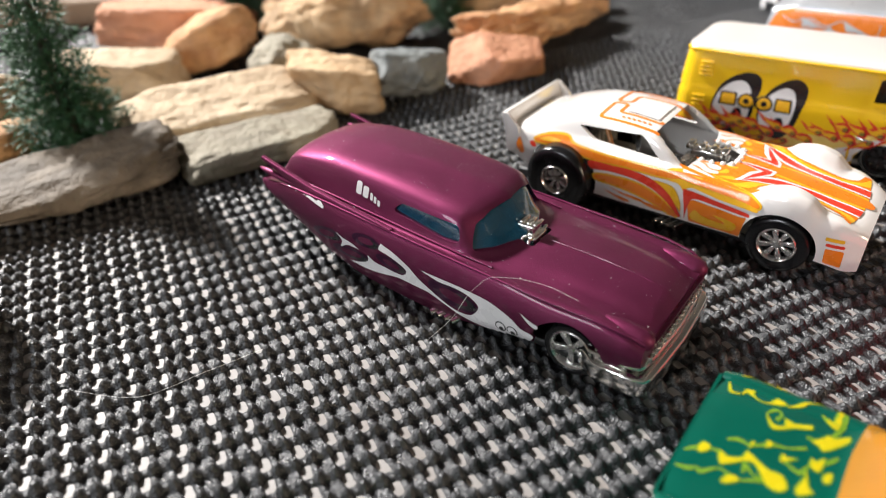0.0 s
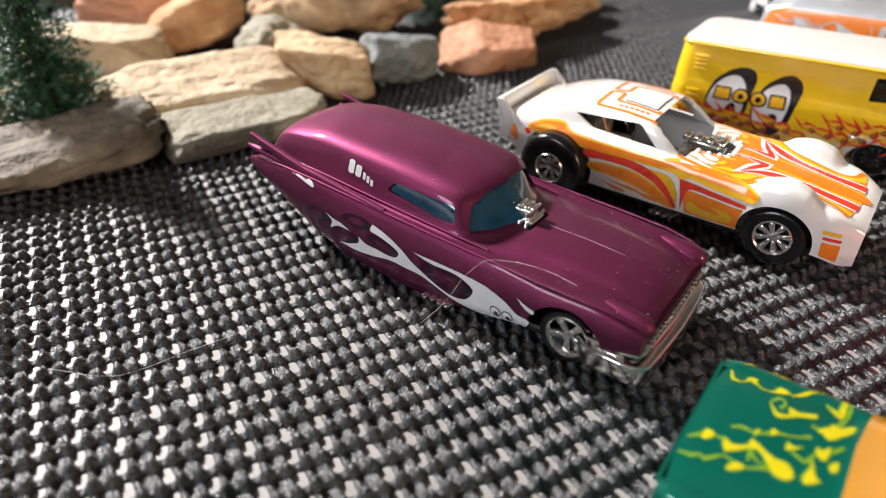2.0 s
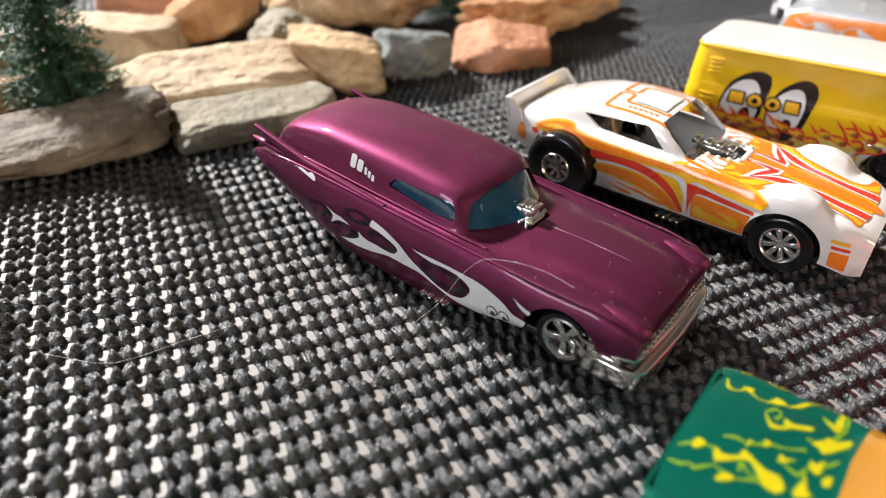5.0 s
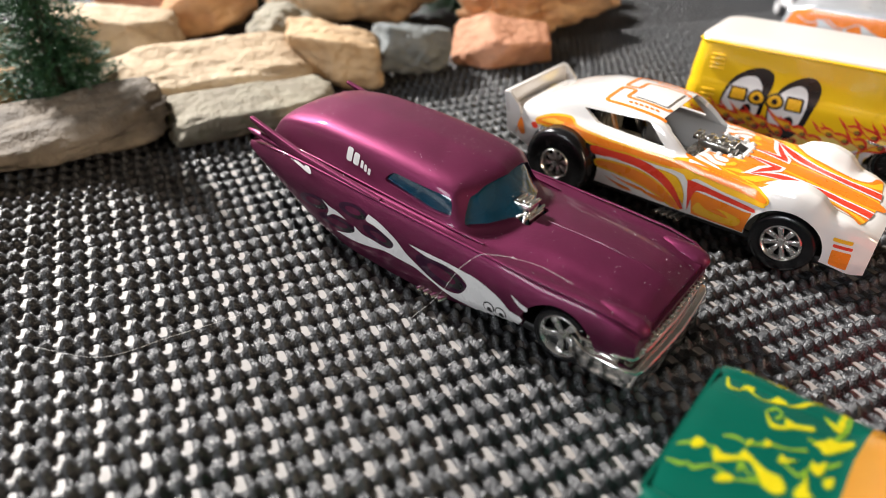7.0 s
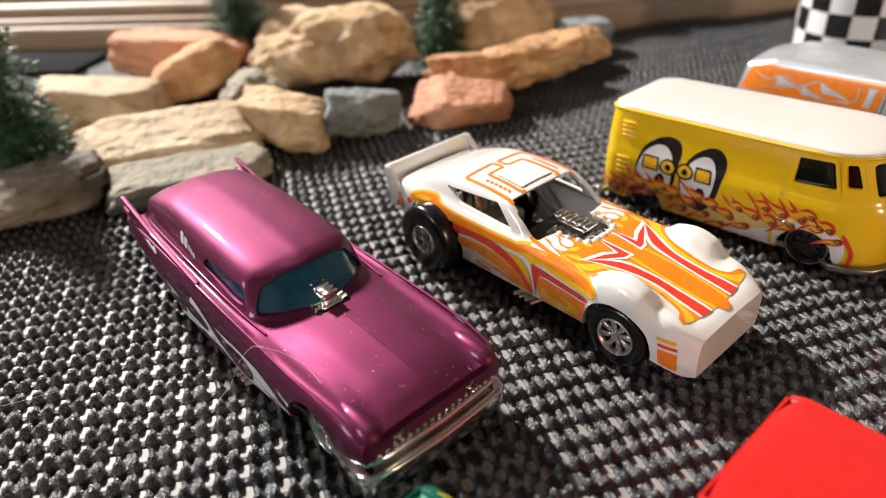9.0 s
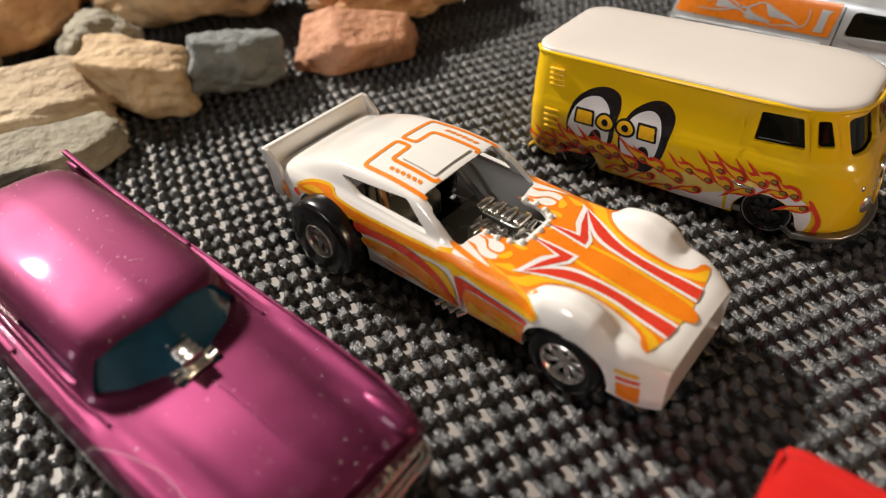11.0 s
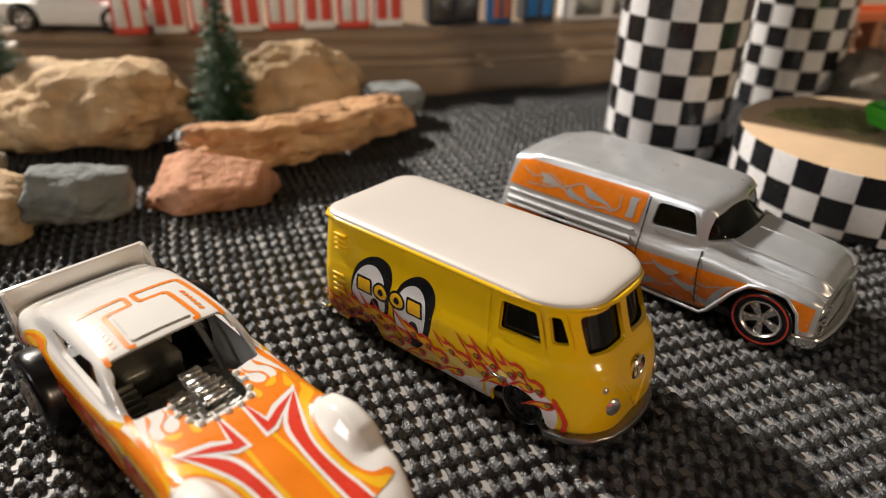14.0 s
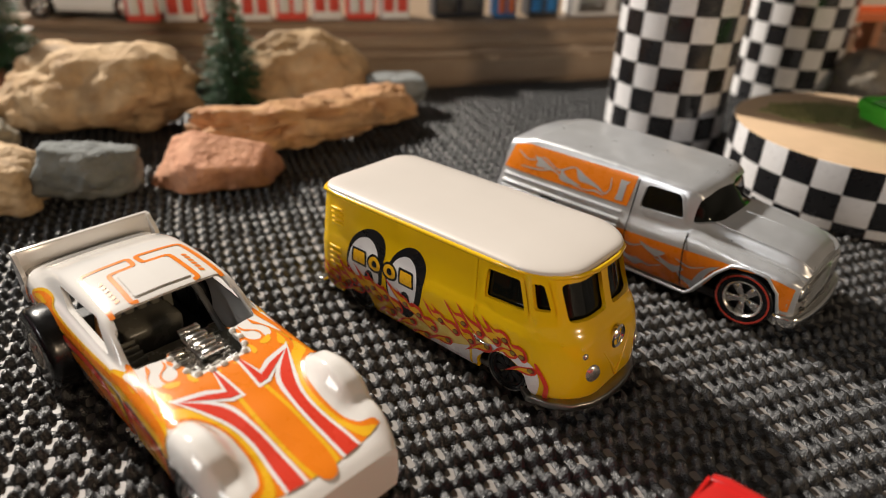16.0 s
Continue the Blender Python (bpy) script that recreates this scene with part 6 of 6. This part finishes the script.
        for z, r in ((10.6, 0.3), (11.9, 0.5), (13.6, 0.42)):
            part("side_rib", tube([(-3.5, s * (13.25 - (z - 11.4) * 0.3), z - 0.5), (12, s * (13.75 - (z - 11.4) * 0.3), z), (28, s * (13.6 - (z - 11.4) * 0.3), z + 0.2)], r, 8), SILVER, car, "raised silver side moulding")
        seam = [rounded([(29.9, 3.0), (30.2, 3.0), (30.2, 14.5), (30.6, 21.8), (30.3, 21.8), (29.9, 14.5)], 0.05, 1), rounded([(43.6, 3.0), (43.9, 3.0), (43.0, 14.4), (42.7, 14.4)], 0.05, 1)]
        part("door_seam", print_on(seam, shape, view, 0.15, 0.7), PRINT_BLACK, car, "dark door seam")
        frame_w = ring_of(rounded([(30.9, 15.7), (31.8, 21.8), (40.0, 21.9), (41.8, 16.2)], 1.3), side_window)
        part("window_frame", print_on(frame_w, shape, view, 0.25, 2.4), SILVER, car, "bright window surround")
        wheel(car, 56.4, s * 11.9, 5.7, 4.0, TYRE, RIM_METAL, 5, 0.66, REDLINE)
        wheel(car, 10, s * 11.9, 5.7, 4.0, TYRE, RIM_METAL, 5, 0.66, REDLINE)
        lens = bmesh.new()
        bmesh.ops.create_uvsphere(lens, u_segments=18, v_segments=12, radius=1.9)
        for v in lens.verts:
            v.co.x *= 0.5
        part("headlight", lens, CHROME, car, "round chrome headlight", place(65.0, s * 9.9, 9.4))
        part("fender_crease", tube([(47, s * 12.0, 14.25), (54, s * 11.7, 13.85), (60, s * 11.2, 13.5), (63.6, s * 10.7, 12.7), (65.0, s * 10.2, 11.8)], 0.28, 8), SILVER, car)
    front_line = [(62.6, 13.6), (65.2, 13.1), (66.8, 11.6), (67.6, 8), (68.0, 4), (68.1, 0)]
    front_line = front_line + [(x, -y) for x, y in front_line[-2::-1]]
    bumper = prism(front_line + [(x - 2.4, y * 0.88) for x, y in front_line[::-1]], "z", 2.6, 5.4)
    bmesh.ops.bevel(bumper, geom=[e for e in bumper.edges if abs(e.verts[0].co.z - e.verts[1].co.z) < 0.01], offset=0.8, segments=4, affect="EDGES", profile=0.5)
    part("front_bumper", bumper, CHROME, car, "rounded chrome front bumper")
    part("grille", joined(*[box(64.4, 66.2, -8.6, 8.6, 5.9 + 1.1 * k, 6.5 + 1.1 * k, 0.2, 1) for k in range(5)]), CHROME, car, "chrome barred grille")
    for s in (-1, 1):
        part("hood_ridge", tube([(46.5, s * 8.8, 17.0), (49, s * 8.5, 16.4), (55, s * 8.3, 15.8), (60.5, s * 7.9, 15.15), (63.6, s * 7.4, 14.1), (65.0, s * 6.5, 12.7)], 0.26, 8), SILVER, car)
    part("hood_ridge", tube([(48.8, 0, 17.3), (55, 0, 16.8), (60.5, 0, 16.0), (63.4, 0, 14.9)], 0.3, 8), SILVER, car)
    part("rear_bumper", box(-6.6, -4.6, -12.8, 12.8, 3.0, 5.6, 0.7, 3), CHROME, car, "chrome rear bumper")
    part("base_plate", box(-3, 62, -11.4, 11.4, 1.8, 4.0, 0.5), BLACK, car, "black plastic base")


build_hearse()
build_funny_car()
build_van()
build_panel_truck()


# ---- the second row of cars, the far things ----
def build_plain_car(name, m, paint, glass, label, length=64.0, half=13.0, deck=11.6, cab=(16.0, 44.0, 19.0), flames=None, group="toy cars parked on the mat", wide=0.72):
    """A low toy car with a flat deck before and behind a glazed cabin."""
    car = thing(name, m, label, "toy car", group)
    a, b, top = cab
    w = half
    def sec(x, k, z, roof_w, roof_z):
        return (x, [(w * 0.90 * k, 3.0), (w * 0.98 * k, 5.0), (w * k, 8.0), (w * 0.98 * k, z - 1.0), (w * 0.93 * k, z - 0.2), (w * 0.86 * k, z), (w * roof_w, roof_z - 0.6), (w * roof_w * 0.6, roof_z - 0.1), (0, roof_z)])
    rows = [sec(0, 0.97, deck - 0.3, 0.8, deck - 0.2), sec(2, 1.0, deck, 0.8, deck + 0.1), sec(a, 1.0, deck + 0.2, 0.78, deck + 0.4), sec(a + 7, 1.0, deck + 0.2, 0.70, top - 0.6), sec((a + b) / 2, 1.0, deck + 0.2, 0.70, top),
            sec(b - 7, 1.0, deck, 0.70, top - 0.5), sec(b, 1.0, deck, 0.78, deck + 0.3), sec(length - 4, 0.97, deck - 1.4, 0.78, deck - 1.2), sec(length, 0.86, deck - 3.0, 0.7, deck - 2.8)]
    bm = skin(sections(rows, 70, 45))
    shape = BVHTree.FromBMesh(bm)
    cut = []
    for s in (-1, 1):
        lo, hi = (half - 6, half + 6) if s > 0 else (-half - 6, -half + 6)
        cut += [prism(disc_points(12, 5, 6.0), "y", lo, hi), prism(disc_points(length - 13, 5, 6.0), "y", lo, hi)]
    part("body", hollow(bm, 0.7, cut), paint, car, smooth=38)
    pane = [rounded([(a + 1.6, -half * wide), (a + 0.8, -half * 0.4), (a + 0.8, half * 0.4), (a + 1.6, half * wide), (a + 6.6, half * wide * 0.86), (a + 6.6, -half * wide * 0.86)], 1.2)]
    part("rear_window", print_on(pane, shape, "top", 0.12), glass, car, "glossy tinted rear window")
    pane = [rounded([(b - 6.6, -half * 0.62), (b - 0.8, -half * 0.72), (b - 0.8, half * 0.72), (b - 6.6, half * 0.62)], 1.2)]
    part("windscreen", print_on(pane, shape, "top", 0.12), glass, car, "glossy tinted windscreen")
    for s in (-1, 1):
        wheel(car, 12, s * (half - 2.0), 5.0, 4.0)
        wheel(car, length - 13, s * (half - 2.0), 5.0, 4.0)
    part("base_plate", box(3, length - 3, -half * 0.8, half * 0.8, 1.8, 4.0, 0.5), BLACK, car, "black plastic base")
    if flames:
        far = [[(3.1, 9.8), (4.3, 10.2), (4.1, 8.9)], [(9.7, 13.5), (10.7, 14.2), (12.1, 13.0), (11.5, 12.2), (10.4, 12.7)], [(6.8, 10.5), (8.2, 9.9), (6.4, 8.8)],
               [(6.4, 6.8), (7.5, 5.5), (8.7, 5.9), (8.4, 7.3), (9.6, 7.0), (11.3, 8.0), (11.4, 7.1), (9.8, 6.2), (8.2, 4.8), (7.3, 4.9)], [(11.8, 10.7), (13.2, 10.3), (13.3, 12.8), (14.0, 12.1), (14.0, 9.2), (13.2, 9.1)]]
        middle = [[(11.7, 5.3), (12.7, 6.5), (13.1, 7.4), (13.9, 7.3), (15.2, 8.6), (15.3, 7.4), (14.2, 5.6), (13.2, 4.4), (12.5, 5.0)], [(9.6, 1.6), (10.2, 1.3), (11.2, 1.8), (10.2, 0.5), (9.6, 0.3)],
                  [(12.4, 2.8), (12.9, 2.5), (13.6, 3.6), (13.7, 2.1), (13.4, 1.0), (12.4, 1.5)], [(6.3, 1.4), (6.8, 1.3), (6.3, 0.1)], [(7.7, 2.6), (8.6, 2.3), (7.8, 1.3)]]
        near = [[(3.7, -1.8), (4.7, -2.3), (6.1, -1.5), (6.3, -0.3), (7.9, -1.1), (9.1, -1.6), (10.4, -1.5), (11.3, -2.9), (10.6, -4.0), (9.4, -3.9), (8.7, -3.2), (7.6, -1.8), (6.5, -1.9), (4.4, -3.9)],
                [(1.8, -1.7), (2.9, -2.1), (2.2, -3.4), (1.5, -3.1)], [(5.1, -6.0), (5.7, -4.5), (6.9, -4.7), (5.9, -5.9)], [(12.3, 0.8), (13.1, -1.6), (13.7, -2.0), (12.4, -3.3), (11.9, -2.4), (12.3, -0.8)], [(13.9, 0.9), (14.7, 1.8), (14.8, 0.3), (14.2, -0.1)]]
        lines = [[(1.1, 10.1), (1.9, 8.2), (3.0, 8.5), (3.5, 9.5), (5.4, 8.6), (7.0, 9.3)], [(3.9, 0.1), (5.1, 0.8), (6.3, 0.7), (8.3, 2.2), (9.9, 2.7), (11.6, 3.9)], [(0.4, -3.9), (1.5, -2.9), (2.7, -2.3), (3.9, -2.1)],
                 [(0.3, -6.4), (1.6, -6.3), (2.4, -5.7), (2.9, -6.0), (4.6, -4.4), (5.9, -4.8)], [(12.1, 13.2), (13.8, 12.9), (14.4, 10.4), (13.9, 8.3), (12.6, 5.9), (11.2, 5.6)], [(6.5, 6.9), (7.3, 8.2), (8.0, 7.6), (7.7, 6.3)]]
        lines += [[(2.1, 11.6), (4.2, 12.5), (5.7, 12.0), (7.1, 12.1), (9.0, 13.0), (10.2, 13.4)], [(8.2, 9.6), (9.5, 10.8), (10.6, 11.6), (11.9, 12.6)], [(6.8, -3.6), (6.6, -2.2), (8.0, -3.3), (8.8, -3.1)],
                  [(10.2, 0.4), (11.7, -0.2), (12.4, 1.5), (14.0, 3.1), (14.8, 4.4)], [(6.9, -4.7), (8.9, -3.5), (10.0, -3.8)]]
        part("deck_flame", print_on([ribbon([(x, y, 0.16 + 0.14 * (k % 2)) for k, (x, y) in enumerate(q)]) for q in lines], shape, "top", 0.05, 0.8), LIME_PRINT, car, "thin yellow-green edges of the flames")
        part("deck_flame", print_on([grown(smooth_loop(q, 2), 0.10) for q in far + middle + near], shape, "top", 0.07, 0.8), LIME_PRINT, car, "thin yellow-green edges of the flames")
        part("deck_flame", print_on([grown(smooth_loop(q, 2), -0.12) for q in far + middle + near], shape, "top", 0.09, 0.8), flames, car, "yellow flames spread over the deck")
        part("deck_flame", print_on([ribbon([(x, y, 0.05 + 0.12 * (k % 2)) for k, (x, y) in enumerate(q)]) for q in lines[6:8] + lines[:1]], shape, "top", 0.10, 0.8), flames, car, "yellow flames spread over the deck")
    return car


def behind(x, y, z=12.0, half=13.0):
    """The pose of a car in the near row whose far rear corner stands at x, y."""
    a = radians(HEAD)
    return place(x + math.sin(a) * half, y - math.cos(a) * half, 0, 0, 0, HEAD)


build_plain_car("toy_coupe", behind(37.1, 63.8), GREEN_ENAMEL, AMBER_GLASS, "metallic emerald green toy car with yellow flames", 60, 13.0, 12.0, (15.0, 46.0, 18.0), FLAME_YELLOW, wide=0.96)
build_plain_car("toy_coupe", behind(82.6, 83.8), RED_ENAMEL, SMOKE_GLASS, "plain glossy red toy car on the mat", 62, 13.0, 12.0, (22.0, 46.0, 17.0))
build_plain_car("toy_coupe", behind(124.6, 108.3), RED_ENAMEL, SMOKE_GLASS, "second glossy red toy car on the mat", 62, 13.0, 12.0, (22.0, 46.0, 17.0))
build_plain_car("toy_coupe", behind(-4.5, 41.9), LIME_ENAMEL, SMOKE_GLASS, "bright leaf green toy car on the mat", 60, 12.0, 10.5, (16.0, 42.0, 16.0))
build_plain_car("toy_coupe", place(249, 238, 17, 0, 0, 192), LIME_ENAMEL, SMOKE_GLASS, "bright green toy car on the checkered platform", 54, 11.5, 9.5, (10.0, 34.0, 15.5), None, "cars in the background")
build_plain_car("toy_coupe", place(-94, 308, 22, 0, 0, 5), CARD_WHITE, SMOKE_GLASS, "white toy car with dark windows on the ledge", 58, 12, 11, (12, 42, 18), None, "cars in the background")


def build_grass():
    gen = random.Random(5)
    rim = []
    for k in range(40):
        a = 2 * math.pi * k / 40
        rim.append((192 + (19 + gen.uniform(-3, 3)) * math.cos(a), 245 + (10 + gen.uniform(-2.5, 2.5)) * math.sin(a)))
    bm = prism(rim, "z", 17.05, 17.7)
    ob = new("grass_patch", mesh_of(bm, "grass_patch", GRASS, 0))
    tagged(ob, "ragged patch of olive green flock grass on the platform", "grass", kind="stuff")
    verts, faces = [], []
    for k in range(2600):
        a, r = gen.uniform(0, 2 * math.pi), math.sqrt(gen.random())
        x, y = 192 + 18 * r * math.cos(a), 245 + 9.4 * r * math.sin(a)
        s, t = gen.uniform(0.15, 0.35), gen.uniform(0, 6.3)
        n = len(verts)
        verts += [(x + s * math.cos(t), y + s * math.sin(t), 17.5), (x - s * math.cos(t), y - s * math.sin(t), 17.5), (x + gen.uniform(-0.6, 0.6), y + gen.uniform(-0.6, 0.6), 18.2 + gen.uniform(0, 0.7))]
        faces.append((n, n + 1, n + 2))
    data = bpy.data.meshes.new("grass_blades")
    data.from_pydata([(x * MM, y * MM, z * MM) for x, y, z in verts], [], faces)
    data.materials.append(GRASS)
    tagged(new("grass_blades", data), "short olive green flock fibres", "grass", kind="stuff")


build_grass()


def carton(x, y, z, sx, sy, sz, turn, mat, stripe, label):
    """A small printed carton with a few flat panels on its front."""
    ob = thing("carton", place(x, y, z, 0, 0, turn), label, "box", "cartons on the ledge")
    part("box_body", box(-sx / 2, sx / 2, -sy / 2, sy / 2, 0, sz, 0.5), mat, ob)
    for k in range(2):
        u = -sx * 0.24 + k * sx * 0.48
        part("printed_panel", box(u - sx * 0.17, u + sx * 0.17, -sy / 2 - 0.25, -sy / 2 + 0.2, sz * 0.12, sz * 0.86, 0.1, 1), stripe, ob, "contrasting printed panel")
    return ob


for k in range(8):
    x = -44 + 13.2 * k
    carton(x, 306 + 0.33 * (x + 44), 22, 11.8, 12, 22 + 3 * (k % 3), 17, CARD_WHITE if k % 2 else CARD_RED, CARD_RED if k % 2 else CARD_WHITE, "small red and white printed carton")
carton(74, 346, 22, 22, 10, 20, 20, CARD_DARK, STEEL, "dark grey carton with a silver panel")
carton(94, 350, 22, 9, 9, 16, 20, CARD_BLUE, TRACK, "small blue carton with an orange panel")
carton(110, 358, 22, 14, 10, 18, 20, CARD_DARK, CARD_BLUE, "dark carton with a blue panel")
carton(140, 368, 22, 38, 10, 14, 20, CARD_WHITE, STEEL, "long pale grey carton")


def build_track():
    ob = thing("toy_track", place(240, 335, 0, 0, 0, 18), "orange plastic toy race track on trestles", "track")
    lane = [(-8, 0), (8, 0), (8, 3.0), (7.2, 3.0), (7.2, 0.9), (-7.2, 0.9), (-7.2, 3.0), (-8, 3.0)]
    for k, (y, z) in enumerate(((0, 31), (24, 36))):
        part("track_lane", prism([(p[0] + y, p[1] + z) for p in lane], "x", -20, 120), TRACK, ob, "orange track lane with raised rims")
    for x in (0, 60, 110):
        part("trestle", joined(box(x - 2, x + 2, -4, 4, -2, 31, 0.5), box(x - 2, x + 2, 20, 28, -2, 36, 0.5)), RED_STONE, ob, "brown wooden trestle leg")


build_track()
rock("rock", 236, 312, 0, (44, 30, 26), 20, GREY_STONE, "brown rough stone behind the platform", 72, 10, 12, 0.07, (0, 0), 5, 0.85)


def build_strip():
    """An added dark strip that stands in for the dark void before the ledge."""
    strip = box(-88, 88, -15, 15, -0.6, 1.8, 0.5, 2)
    ob = new("felt_strip", mesh_of(strip, "felt_strip", DARK_VOID, 40))
    ob.matrix_world = place(-232, 261, 0, 0, 0, 2.4)
    tagged(ob, "added black strip in place of the dark void before the ledge", "felt strip")


build_strip()


def build_lint():
    """Dust specks and a hair on the purple roof and bonnet."""
    hair = thing("lint_hair", place(-26.3, 126.1, 0, 0, 0, HEAD), "fine pale hair lying over the purple car", "hair")
    pts = [(44, -18, -0.6), (48, -16.5, 5), (51, -14.9, 11), (54, -13.4, 13.9), (58, -11.8, 14.2), (63, -10.6, 13.8), (67, -10.8, 13.5)]
    curve = pchip(range(len(pts)), np.array(pts, float), np.linspace(0, len(pts) - 1, 40))
    part("strand", tube([tuple(p) for p in curve], 0.02, 5), CARD_WHITE, hair)
    hair2 = thing("lint_hair", place(-52, 69, 0.1), "fine pale hair lying on the mat", "hair")
    curve = pchip(range(4), np.array([(-6, 6, 0), (4, 4, 0.2), (14, 9, 0.4), (22, 14, 0.2)], float), np.linspace(0, 3, 30))
    part("strand", tube([tuple(p) for p in curve], 0.022, 5), CARD_WHITE, hair2)


def build_dust():
    """Tiny specks on the purple paint, too small to pick apart."""
    gen = random.Random(9)
    body = next(o for o in bpy.data.objects["toy_hearse"].children if o.name.startswith("body"))
    bvh = BVHTree.FromPolygons([v.co[:] for v in body.data.vertices], [p.vertices[:] for p in body.data.polygons])
    verts, faces = [], []
    for k in range(300):
        hit = bvh.ray_cast(Vector((gen.uniform(4, 79) * MM, gen.uniform(-12.5, 12.5) * MM, 0.06)), Vector((0, 0, -1)))
        if hit[0] is None or hit[1].z < 0.5:
            continue
        a, long, thin = gen.uniform(0, 6.3), gen.uniform(0.05, 0.11) * (3.0 if k % 19 == 0 else 1.0), gen.uniform(0.03, 0.06)
        u = Vector((math.cos(a), math.sin(a), 0)) * long * MM
        w = Vector((-math.sin(a), math.cos(a), 0)) * thin * MM
        c, n = hit[0] + hit[1] * 0.08 * MM, len(verts)
        verts += [c - u, c - w, c + u, c + w]
        faces.append((n, n + 1, n + 2, n + 3))
    data = bpy.data.meshes.new("dust")
    data.from_pydata(verts, [], faces)
    data.materials.append(CARD_WHITE)
    ob = tagged(new("dust", data), "scattered pale dust specks on the purple paint", "dust", kind="stuff")
    ob.matrix_world = place(-26.3, 126.1, 0, 0, 0, HEAD)


build_lint()
build_dust()
